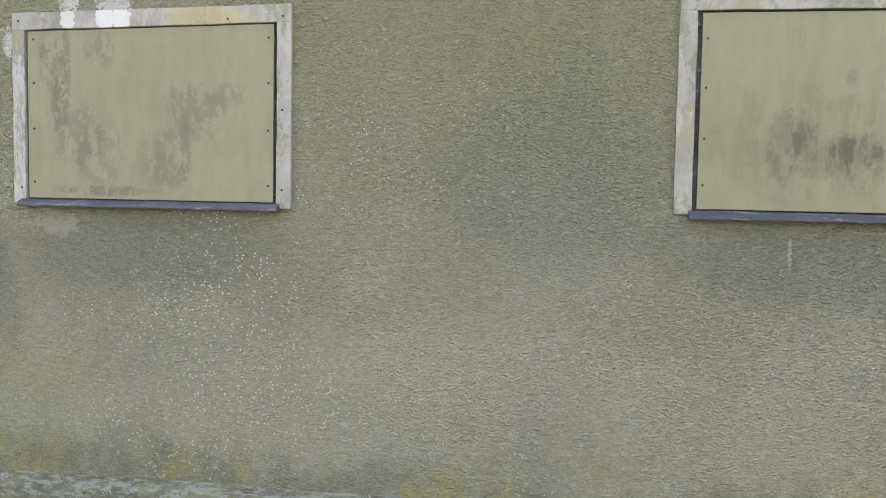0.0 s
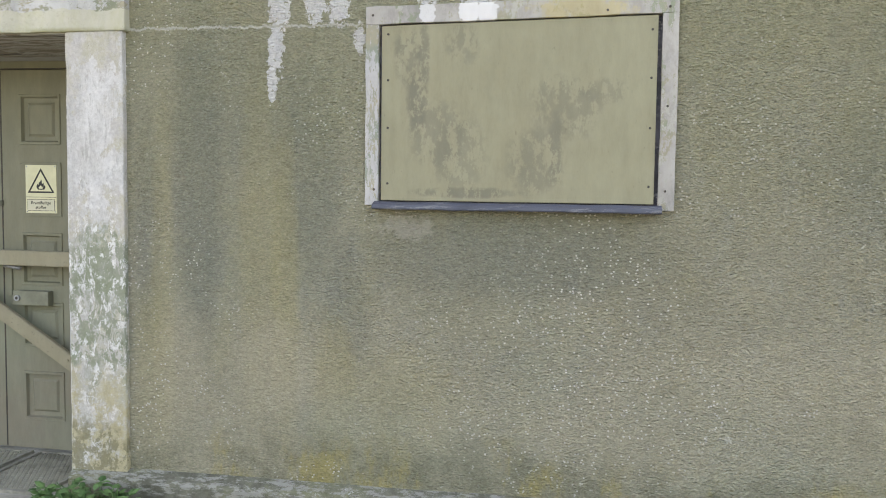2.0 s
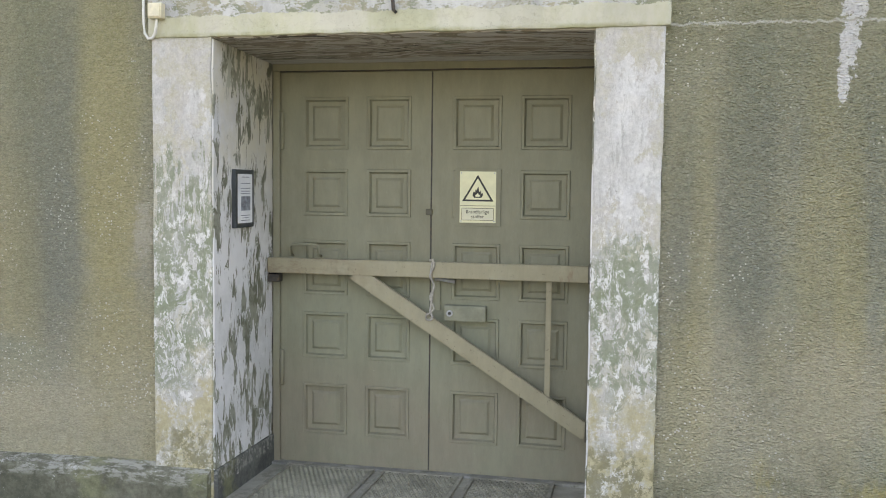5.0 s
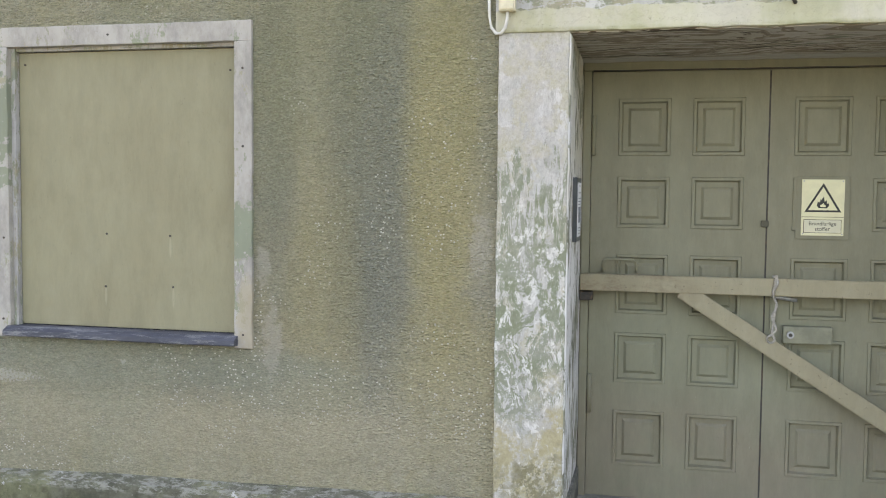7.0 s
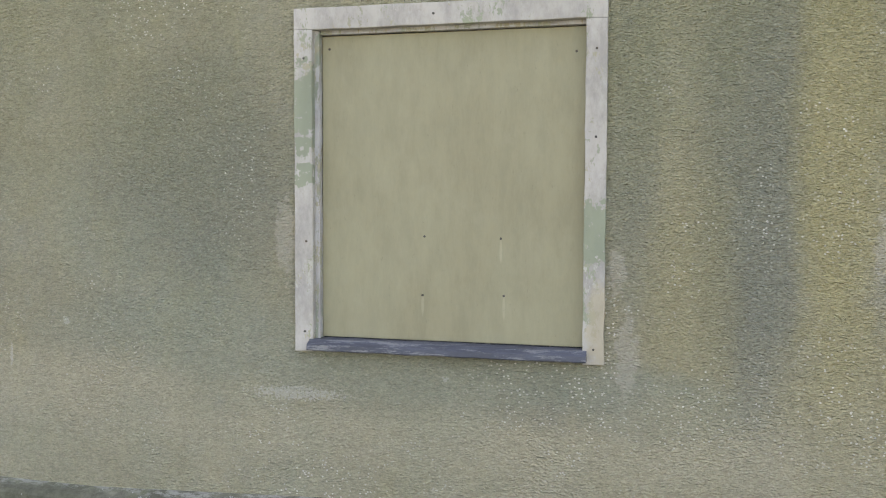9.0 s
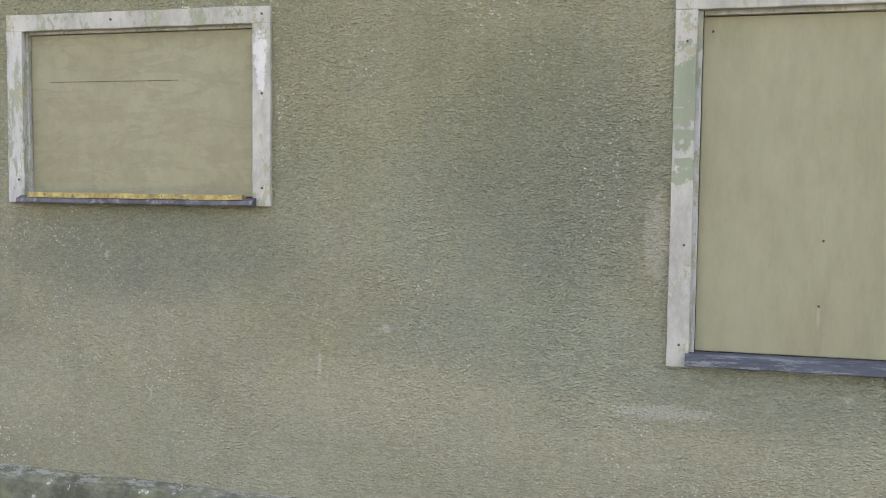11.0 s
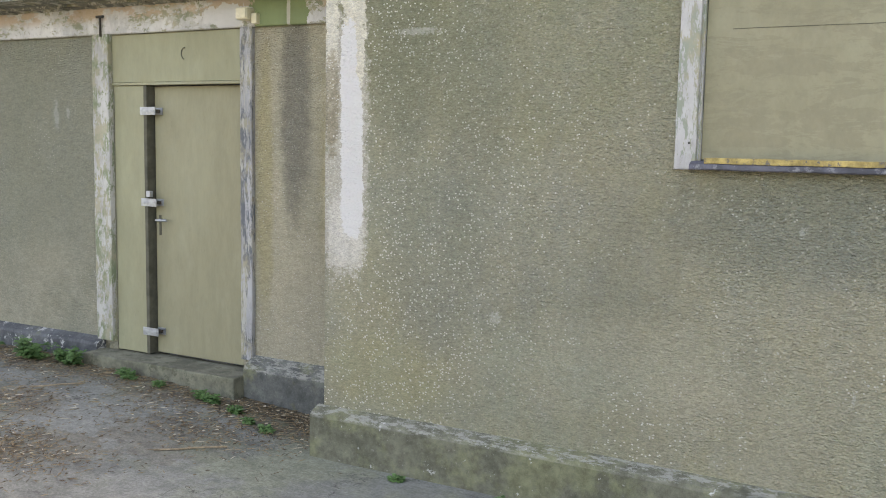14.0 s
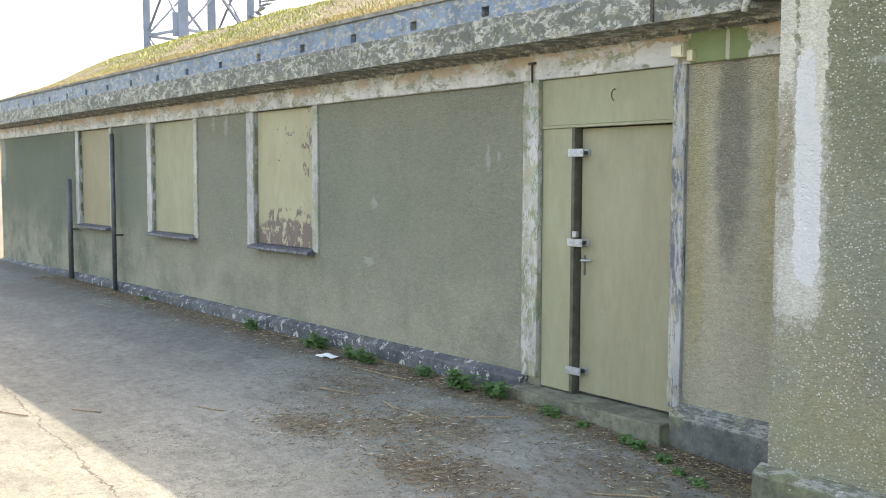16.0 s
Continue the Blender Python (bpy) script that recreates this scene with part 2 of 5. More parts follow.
def rod(points, radius, sides=8, bm=None, flat=False):
    """A round bar or cable through points."""
    bm = bm or bmesh.new()
    pts = [Vector(p) for p in points]
    rings = []
    for i, p in enumerate(pts):
        d = (pts[min(i + 1, len(pts) - 1)] - pts[max(i - 1, 0)]).normalized()
        u = d.cross(Vector((0.13, 0.31, 0.94) if abs(d.z) < 0.9 else (0, 1, 0))).normalized()
        w = d.cross(u)
        rings.append([bm.verts.new(p + radius * (u * math.cos(2 * math.pi * k / sides) + w * math.sin(2 * math.pi * k / sides))) for k in range(sides)])
    for a, b in zip(rings, rings[1:]):
        for k in range(sides):
            bm.faces.new((a[k], a[(k + 1) % sides], b[(k + 1) % sides], b[k]))
    bm.faces.new(rings[0][::-1])
    bm.faces.new(rings[-1])
    bmesh.ops.recalc_face_normals(bm, faces=bm.faces)
    for f in bm.faces:
        f.smooth = not flat and len(f.verts) == 4
    return bm


def beam(a, b, width, depth, side=(0, 1, 0), bevel=0.0, bm=None):
    """A square bar from a to b; depth is measured along side."""
    bm = bm or bmesh.new()
    a, b, s = Vector(a), Vector(b), Vector(side).normalized()
    d = (b - a).normalized()
    w = d.cross(s).normalized() * width / 2
    s = s * depth / 2
    r = [[bm.verts.new(p + w * i + s * j) for i, j in ((-1, -1), (1, -1), (1, 1), (-1, 1))] for p in (a, b)]
    faces = [bm.faces.new((r[0][k], r[0][(k + 1) % 4], r[1][(k + 1) % 4], r[1][k])) for k in range(4)]
    faces += [bm.faces.new(r[0][::-1]), bm.faces.new(r[1])]
    bmesh.ops.recalc_face_normals(bm, faces=faces)
    if bevel:
        bmesh.ops.bevel(bm, geom=list({e for f in faces for e in f.edges}), offset=bevel, segments=2, affect="EDGES")
    return bm


def smooth_step(v):
    v = min(max(v, 0.0), 1.0)
    return v * v * (3 - 2 * v)


def ground_z(x, y):
    """The yard's height: it rises towards the low wing and towards the double door."""
    a = 0.125 * smooth_step((-15.6 - x) / 2.4) * smooth_step((y + 2.2) / 2.4)
    b = 0.10 * smooth_step((x + 14.5) / 7.0) * smooth_step((y + 7.0) / 5.0) if x > -15 else 0.0
    return a + b


# ---- materials ----
def main_stains_and_light(k, c):
    """Damp, algae, bloom and some painted light on the tall wall."""
    # dark patches: streaks, strips beneath the windows, broad ones beside window_2 and window_3
    for x, z, hx, hz, f in ((-15.18, 2.6, 0.22, 0.75, 0.62), (-8.05, 2.0, 0.24, 1.3, 0.6), (-8.55, 2.2, 0.10, 0.9, 0.3), (-4.1, 2.3, 0.35, 0.35, 0.35), (-15.0, 1.25, 0.35, 0.5, 0.3), (-14.2, 1.1, 0.5, 0.5, 0.2), (-4.63, 1.6, 0.07, 0.6, 0.35), (-3.55, 1.2, 0.1, 0.4, 0.35), (-4.35, 1.9, 0.13, 0.9, 0.5), (-14.75, 2.3, 0.2, 0.8, 0.35), (-10.75, 1.95, 0.50, 0.55, 0.5), (-12.9, 1.50, 0.75, 0.26, 0.45), (-2.75, 1.55, 0.7, 0.22, 0.4), (0.6, 1.6, 0.8, 0.22, 0.45), (-9.45, 0.92, 0.75, 0.18, 0.4), (-3.75, 1.9, 0.16, 0.5, 0.4), (-0.7, 1.95, 0.6, 0.4, 0.4)):
        c = k.mix(k.math("MULTIPLY", k.patch(x, z, hx, hz, 0.12, 5.0, 0.8), min(0.9, f * 1.2)), c, (0.120, 0.130, 0.108))
    for x, z, hx, hz, f in ((-7.68, 2.1, 0.18, 1.0, 0.6), (-4.02, 1.6, 0.10, 1.0, 0.25), (-3.88, 1.2, 0.07, 0.9, 0.35), (-4.55, 1.3, 0.06, 0.9, 0.25), (-3.62, 0.75, 0.12, 0.4, 0.5), (-15.35, 1.0, 0.2, 0.35, 0.15), (-4.6, 0.8, 0.12, 0.5, 0.4), (-7.6, 0.9, 0.3, 0.4, 0.4), (-15.3, 0.55, 0.4, 0.2, 0.35), (-3.3, 0.7, 0.3, 0.35, 0.35), (-8.3, 1.2, 0.2, 0.9, 0.3)):
        c = k.mix(k.math("MULTIPLY", k.patch(x, z, hx, hz, 0.14, 5.0, 0.8), f), c, (0.265, 0.230, 0.105))
    # blue-green damp under the sills and sandy bloom below it
    for x, z, hx, hz, f in ((-9.5, 0.95, 1.1, 0.13, 0.6), (-8.4, 0.85, 0.35, 0.16, 0.5), (-10.9, 1.1, 0.8, 0.2, 0.4), (-4.3, 0.55, 0.2, 0.12, 0.5)):
        c = k.mix(k.math("MULTIPLY", k.patch(x, z, hx, hz, 0.14, 3.0, 0.8), f), c, (0.158, 0.182, 0.148))
    for x, z, hx, hz, f in ((-9.6, 0.60, 1.4, 0.14, 0.55), (-8.1, 0.62, 0.4, 0.12, 0.5), (-3.95, 0.95, 0.22, 0.22, 0.45), (-4.45, 0.95, 0.14, 0.3, 0.4), (-11.6, 0.8, 0.7, 0.2, 0.4), (-13.9, 0.75, 0.6, 0.25, 0.35), (-1.1, 1.0, 1.0, 0.22, 0.35)):
        c = k.mix(k.math("MULTIPLY", k.patch(x, z, hx, hz, 0.14, 3.0, 0.8), f), c, (0.305, 0.280, 0.205))
    # patchy olive algae film, with shade for the upper wall put into its colour
    upper_dim = k.math("MULTIPLY", k.band(k.z, 1.3, 2.5), k.band(k.noise(0.8, 6, 0.7, (1, 1, 0.6), shift=(3, 8, 1)), 0.30, 0.62, 0.15, 0.55))
    c = k.mix(upper_dim, c, (0.158, 0.160, 0.092))
    # old repair at the outer corner
    c = k.mix(k.math("MULTIPLY", k.patch(-15.57, 1.85, 0.16, 0.74, 0.45, 18.0, 0.45, 4.0), 0.6), c, (0.43, 0.405, 0.36))
    for x, z, hx, hz in ((-15.66, 2.80, 0.05, 0.75), (-15.55, 2.86, 0.05, 0.55), (-15.48, 2.60, 0.05, 0.55)):
        c = k.mix(k.math("MULTIPLY", k.patch(x, z, hx, hz, 0.34, 18.0, 0.2), 0.85), c, (0.50, 0.475, 0.40))
    c = k.mix(k.math("MULTIPLY", k.patch(-15.66, 2.05, 0.05, 0.30, 0.3, 18.0, 0.4), 0.6), c, (0.16, 0.13, 0.075))
    c = k.mix(k.math("MULTIPLY", k.patch(-15.555, 1.32, 0.12, 0.20, 0.3, 24.0, 0.4, 5.0), 0.6), c, (0.49, 0.47, 0.43))
    # pale salt bloom low on the wall, with missing light painted into it
    low = k.math("MULTIPLY", k.math("MULTIPLY", k.band(k.z, 1.45, 0.40), k.band(k.x, -14.3, -12.4, 0.08, 1.0)), k.band(k.noise(1.7, 6, 0.7, shift=(2, 8, 4)), 0.25, 0.62, 0.15, 0.8))
    c = k.mix(low, c, (0.285, 0.262, 0.188))
    low = k.math("MULTIPLY", k.band(k.z, 1.1, 0.6), k.band(k.noise(0.8, 5, 0.65, shift=(6, 1, 4)), 0.45, 0.66, 0, 0.4))
    c = k.mix(low, c, (0.210, 0.228, 0.172))
    # ochre and dark algae along the foot of the wall
    rise = k.math("ADD", k.z, k.math("MULTIPLY", k.math("SUBTRACT", k.noise(2.2, 7, 0.72, shift=(4, 2, 8)), 0.5), 0.75))
    foot = k.math("MULTIPLY", k.band(rise, 0.66, 0.40), k.band(k.x, -6.2, -4.6, 0.15, 1.0))
    c = k.mix(k.math("MULTIPLY", foot, k.band(k.noise(1.9, 6, 0.7, shift=(7, 1, 3)), 0.40, 0.58, 0.05, 0.7)), c, (0.118, 0.122, 0.082))
    c = k.mix(k.math("MULTIPLY", foot, k.band(k.noise(2.7, 6, 0.7, (1, 1, 0.5), shift=(1, 6, 5)), 0.50, 0.62, 0, 0.65)), c, (0.270, 0.225, 0.085))
    return c


def main_marks(k, c):
    """Lime runs, repairs, chips and a crack on the tall wall."""
    lime = k.times((0.62, 0.615, 0.59), k.band(k.noise(60, 6, 0.8), 0.3, 0.7, 0.82, 1.12))
    for x, z, hx, hz in ((-3.91, 2.78, 0.055, 0.16), (-3.925, 2.56, 0.042, 0.14), (-3.945, 2.40, 0.028, 0.12), (-3.72, 2.76, 0.05, 0.10), (-3.60, 2.74, 0.055, 0.09), (-3.495, 2.58, 0.03, 0.07), (-3.15, 2.81, 0.05, 0.09), (-2.91, 2.81, 0.09, 0.09)):
        c = k.mix(k.patch(x, z, hx, hz, 0.50, 32.0, 0.15), c, lime)
    for x, z, hx, hz in ((-15.545, 2.25, 0.055, 0.26), (-15.52, 1.85, 0.075, 0.34), (-15.515, 1.52, 0.075, 0.22)):
        c = k.mix(k.patch(x, z, hx, hz, 0.26, 24.0, 0.12, 3.0), c, (0.74, 0.73, 0.71))
    for x, z, hx, hz in ((0.37, 1.62, 0.008, 0.07), (-10.22, 0.83, 0.22, 0.03), (-13.1, 1.47, 0.016, 0.02), (-9.44, 0.94, 0.018, 0.012), (-1.70, 0.71, 0.02, 0.014), (-1.80, 0.71, 0.008, 0.02), (-15.1, 2.43, 0.12, 0.018), (-14.6, 0.93, 0.03, 0.03), (-12.85, 0.75, 0.007, 0.03), (-11.9, 0.95, 0.01, 0.06), (-11.55, 1.15, 0.02, 0.02)):
        c = k.mix(k.math("MULTIPLY", k.patch(x, z, hx, hz, 0.9, 60.0, 0.6), 0.45), c, (0.56, 0.55, 0.50))
    for x, z, hx, hz in ((-10.27, 1.62, 0.05, 0.18), (-8.58, 1.10, 0.05, 0.18), (-8.63, 1.48, 0.04, 0.1), (-7.48, 1.62, 0.05, 0.14), (-3.25, 1.67, 0.12, 0.06)):
        c = k.mix(k.math("MULTIPLY", k.patch(x, z, hx, hz, 0.55, 18.0, 0.5), 0.5), c, (0.46, 0.43, 0.36))
    wave = k.math("ADD", k.z, k.math("MULTIPLY", k.math("SUBTRACT", k.noise(14, 6, 0.7, (1, 0, 0)), 0.5), 0.085))
    line = k.band(k.math("ABSOLUTE", k.math("SUBTRACT", wave, 2.652)), k.band(k.noise(9, 4, 0.6, shift=(5, 5, 5)), 0.3, 0.7, 0.006, 0.013), 0.003)
    c = k.mix(k.math("MULTIPLY", line, k.math("MULTIPLY", k.band(k.x, -4.74, -4.73), k.band(k.x, -3.47, -3.48))), c, (0.46, 0.45, 0.38))
    return c


def wing_stains(k, c):
    c = k.mix(k.math("MULTIPLY", k.band(k.x, -17.2, -16.6), k.band(k.noise(3, 5, 0.7), 0.3, 0.7, 0.45, 0.85)), c, (0.335, 0.300, 0.222))
    for x, z, hx, hz, f in ((-16.42, 2.1, 0.12, 0.8, 0.68), (-16.25, 1.1, 0.1, 0.8, 0.15)):
        c = k.mix(k.math("MULTIPLY", k.patch(x, z, hx, hz, 0.12, 6.0, 0.7), f), c, (0.095, 0.095, 0.085))
    for x, z, hx, hz, f in ((-16.68, 1.5, 0.07, 1.0, 0.5), (-16.0, 1.6, 0.2, 1.1, 0.45)):
        c = k.mix(k.math("MULTIPLY", k.patch(x, z, hx, hz, 0.15, 6.0, 0.7), f), c, (0.245, 0.21, 0.095))
    c = k.mix(k.math("MULTIPLY", k.band(k.x, -17.5, -18.6), k.band(k.noise(0.5, 4, 0.6), 0.3, 0.7, 0.45, 0.75)), c, (0.142, 0.148, 0.118))
    c = k.mix(k.math("MULTIPLY", k.band(k.x, -24.0, -29.0, 0, 0.85), k.band(k.noise(0.6, 5, 0.65, shift=(4, 4, 1)), 0.25, 0.6, 0.6, 1.0)), c, (0.078, 0.098, 0.074))
    pale = k.math("MULTIPLY", k.band(k.z, 1.6, 0.4), k.band(k.noise(1.5, 6, 0.7, shift=(2, 8, 4)), 0.34, 0.62, 0, 0.75))
    c = k.mix(pale, c, (0.270, 0.248, 0.190))
    return c


def wing_marks(k, c):
    for x, z, hx, hz in ((-23.55, 2.47, 0.05, 0.13), (-23.9, 2.50, 0.04, 0.09), (-18.75, 2.0, 0.03, 0.10), (-18.62, 2.02, 0.02, 0.05), (-20.4, 1.6, 0.05, 0.05), (-20.5, 1.03, 0.10, 0.04), (-33.7, 2.2, 0.2, 0.4)):
        c = k.mix(k.math("MULTIPLY", k.patch(x, z, hx, hz, 0.45, 20.0, 0.6), 0.45), c, (0.46, 0.45, 0.41))
    return c


render_main = roughcast("roughcast_main", main_stains_and_light, main_marks)
render_wing = roughcast("roughcast_wing", wing_stains, wing_marks)


def pilaster_paint(name, smooth, bare, seed):
    """Limewash over sage and sandy coats: whole at the top, streaked and flaked down to a stained foot."""
    k = Mat(name, 0.78, spec=0.25)
    rag = k.math("MULTIPLY", k.math("SUBTRACT", k.noise(4.0, 6, 0.7, (1, 1, 0.8), shift=(seed, 1, seed)), 0.5), 1.1)
    z = k.math("ADD", k.z, rag)
    white = k.mix(k.band(k.noise(4.5, 9, 0.78, (1, 1, 0.4), shift=(seed, 5, 1)), 0.36, 0.62), (0.57, 0.565, 0.545), (0.42, 0.415, 0.39))
    white = k.mix(k.band(k.noise(40, 7, 0.78, (1, 1, 0.22), shift=(seed, 0, 3)), 0.52, 0.64, 0, 0.5), white, (0.30, 0.30, 0.265))
    pink = k.mix(k.band(k.noise(9, 6, 0.7, shift=(seed, 3, 8)), 0.4, 0.6), (0.45, 0.435, 0.405), (0.43, 0.41, 0.33))
    sage = k.mix(k.band(k.noise(7, 6, 0.7, shift=(2, seed, 0)), 0.4, 0.62), (0.215, 0.240, 0.165), (0.27, 0.285, 0.225))
    c = k.mix(k.band(k.noise(2.8, 7, 0.7, (1, 1, 0.7), shift=(seed, 9, 2)), 0.47, 0.50), white, pink)
    streak = k.math("MULTIPLY", k.band(k.noise(22, 10, 0.78, (1.2, 1, 0.20), 0.5, shift=(seed, 2, 6)), 0.495, 0.505), k.math("MULTIPLY", k.band(z, smooth, smooth - 0.08), k.band(z, smooth - 0.55, smooth - 0.35)))
    c = k.mix(streak, c, sage)
    low = k.math("MULTIPLY", k.band(z, bare + 0.12, bare - 0.05), k.band(z, 0.75, 1.0))
    peel = k.band(k.noise(11, 12, 0.80, (1, 1, 0.7), 0.5, shift=(seed, 6, 4)), 0.475, 0.483)
    c = k.mix(k.math("MULTIPLY", low, peel), c, sage)
    bright = k.band(k.noise(24, 10, 0.80, (1, 1, 0.6), 0.4, shift=(seed, 4, 9)), 0.545, 0.553)
    c = k.mix(k.math("MULTIPLY", bright, k.band(z, bare + 0.4, bare, 0.15, 0.9)), c, (0.66, 0.655, 0.63))
    sand = k.math("MULTIPLY", k.band(z, 0.98, 0.70), k.band(k.noise(7, 9, 0.78, shift=(seed, 2, 2)), 0.42, 0.55, 0.1, 0.9))
    c = k.mix(sand, c, (0.39, 0.34, 0.20))
    c = k.mix(k.math("MULTIPLY", k.band(z, 0.66, 0.42), k.band(k.noise(15, 9, 0.78, shift=(seed, 7, 2)), 0.47, 0.51, 0, 0.85)), c, (0.20, 0.185, 0.11))
    c = k.mix(k.band(k.noise(34, 6, 0.78, (1, 1, 0.5), shift=(seed, 1, 1)), 0.63, 0.68, 0, 0.6), c, (0.17, 0.175, 0.13))
    c = k.times(c, k.band(k.noise(70, 4, 0.75), 0.3, 0.7, 0.9, 1.1))
    k.bump(peel, 0.5, 0.004)
    k.bump(k.noise(55, 8, 0.78, (1, 1, 0.6)), 0.8, 0.007)
    return k.done(c)


def lintel_coats(k, c):
    """A cream drip band along the lower edge; flaked coats above a torn line."""
    z = k.math("ADD", k.z, k.math("MULTIPLY", k.math("SUBTRACT", k.noise(5, 8, 0.7, (1, 0, 1)), 0.5), 0.11))
    cream = k.mix(k.band(k.noise(2.2, 6, 0.7, (1, 1, 0.5), shift=(1, 3, 1)), 0.40, 0.62), (0.52, 0.505, 0.41), (0.44, 0.435, 0.30))
    c = k.mix(k.band(z, 2.752, 2.746), c, cream)
    return k.mix(k.math("MULTIPLY", k.band(k.z, 2.668, 2.644), k.band(k.noise(3, 7, 0.7), 0.42, 0.6, 0.1, 0.75)), c, (0.28, 0.275, 0.14))


def reveal_paint():
    """White limewash broken by many small dark vertical chips."""
    k = Mat("chipped_reveal_paint", 0.78, spec=0.25)
    c = k.mix(k.band(k.noise(2.2, 7, 0.72, shift=(4, 1, 2)), 0.38, 0.62), (0.66, 0.66, 0.66), (0.52, 0.525, 0.52))
    c = k.mix(k.math("MULTIPLY", k.band(k.z, 1.5, 2.2), k.band(k.noise(1.8, 6, 0.7, shift=(1, 8, 2)), 0.36, 0.60, 0, 0.8)), c, (0.55, 0.52, 0.41))
    c = k.mix(k.band(k.noise(2.4, 8, 0.75, (1, 1, 0.5), shift=(7, 3, 5)), 0.58, 0.61, 0, 0.85), c, (0.36, 0.37, 0.32))
    chips = k.math("ADD", k.math("MULTIPLY", k.noise(15, 8, 0.72, (1, 1, 0.30), 0.4, shift=(3, 3, 3)), 0.72), k.math("MULTIPLY", k.noise(2.4, 5, 0.6, shift=(5, 1, 8)), 0.28))
    c = k.mix(k.band(chips, 0.522, 0.532), c, k.mix(k.band(k.noise(9, 5, 0.7), 0.4, 0.6), (0.14, 0.145, 0.105), (0.26, 0.265, 0.215)))
    c = k.mix(k.math("MULTIPLY", k.band(k.noise(20, 7, 0.75, shift=(9, 9, 1)), 0.66, 0.67), k.band(k.z, 1.9, 2.2)), c, (0.22, 0.125, 0.06))
    k.bump(k.band(chips, 0.532, 0.522), 0.5, 0.003)
    k.bump(k.noise(40, 6, 0.7), 0.4, 0.004)
    return k.done(c)


def soffit_layers():
    """Layers of old paint peeling in long ragged sheets."""
    k = Mat("layered_soffit_paint", 0.85, spec=0.2)
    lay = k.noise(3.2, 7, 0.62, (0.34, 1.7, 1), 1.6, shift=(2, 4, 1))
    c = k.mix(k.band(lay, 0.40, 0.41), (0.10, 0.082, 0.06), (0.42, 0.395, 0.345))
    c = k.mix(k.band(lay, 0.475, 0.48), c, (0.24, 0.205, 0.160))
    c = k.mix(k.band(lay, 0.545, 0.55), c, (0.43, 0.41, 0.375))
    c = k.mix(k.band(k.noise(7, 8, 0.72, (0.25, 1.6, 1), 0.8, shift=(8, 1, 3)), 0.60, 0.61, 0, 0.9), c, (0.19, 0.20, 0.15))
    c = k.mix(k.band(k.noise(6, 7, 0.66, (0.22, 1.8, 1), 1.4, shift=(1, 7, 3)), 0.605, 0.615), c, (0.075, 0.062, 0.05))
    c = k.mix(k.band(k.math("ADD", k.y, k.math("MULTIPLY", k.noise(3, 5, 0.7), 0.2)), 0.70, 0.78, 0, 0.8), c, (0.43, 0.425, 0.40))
    k.bump(lay, 1.0, 0.03)
    k.bump(k.noise(30, 6, 0.75, (0.4, 1.4, 1)), 0.6, 0.006)
    return k.done(c)


pilaster_left_paint, pilaster_right_paint = pilaster_paint("streaked_pilaster_paint", 2.02, 1.62, 0.0), pilaster_paint("flaked_pilaster_paint", 1.62, 1.55, 4.0)
paint_lintel = peeling("flaking_lintel_paint", 0.50, 0.75, 0.2, 1.7, fine=5.0, top=(0.52, 0.52, 0.50), extra=lintel_coats)
paint_reveal = reveal_paint()
paint_trim = peeling("flaking_trim_paint", 0.52, 0.85, 0.2, 0.55, fine=7.0, top=(0.425, 0.408, 0.375), sage=(0.250, 0.282, 0.205))
paint_trim_grey = peeling("flaking_grey_trim_paint", 0.58, 0.9, 0.1, 0.3, fine=11.0, top=(0.45, 0.445, 0.435), sage=(0.255, 0.285, 0.23))


def trim_lime(k, c):
    for x, z, hx, hz in ((-3.15, 2.70, 0.04, 0.06), (-2.95, 2.70, 0.05, 0.06), (-2.86, 2.70, 0.05, 0.06)):
        c = k.mix(k.patch(x, z, hx, hz, 0.2, 40.0), c, (0.64, 0.64, 0.63))
    return k.mix(k.math("MULTIPLY", k.patch(-2.4, 2.70, 0.22, 0.05, 0.4, 12.0, 0.5), 0.6), c, (0.46, 0.38, 0.17))


def trim_sage(k, c):
    for x, z, hx, hz in ((-10.15, 2.26, 0.08, 0.20), (-8.73, 1.66, 0.08, 0.14), (-10.16, 1.93, 0.06, 0.05)):
        c = k.mix(k.patch(x, z, hx, hz, 0.75, 22.0, 0.05, 3.0), c, (0.235, 0.262, 0.195))
    return k.mix(k.math("MULTIPLY", k.patch(-8.70, 1.2, 0.06, 0.22, 0.3, 12.0, 0.5), 0.7), c, (0.40, 0.35, 0.25))


def trim_splash(k, c):
    for x, z, hx, hz in ((-12.21, 2.50, 0.035, 0.09), (-12.205, 2.40, 0.022, 0.10)):
        c = k.mix(k.math("MULTIPLY", k.patch(x, z, hx, hz, 0.45, 30.0, 0.4), 0.85), c, (0.60, 0.59, 0.59))
    return c


def trim(name, white, extra):
    return peeling(name, white, 0.85, 0.2, 0.55, fine=7.0, top=(0.425, 0.408, 0.375), sage=(0.250, 0.282, 0.205), extra=extra)


trim_one, trim_three, trim_four = trim("limed_trim_paint", 0.66, trim_lime), trim("sage_patched_trim_paint", 0.78, trim_sage), trim("splashed_trim_paint", 0.66, trim_splash)


post_paint = peeling("flaking_post_paint", 0.50, 1.1, 0.2, 0.35, fine=13.0, top=(0.47, 0.46, 0.43), sage=(0.19, 0.225, 0.14))
post_grey = peeling("weathered_post_timber", 0.50, 0.8, 0.3, 0.16, fine=14.0, top=(0.40, 0.40, 0.40), sage=(0.13, 0.14, 0.155))


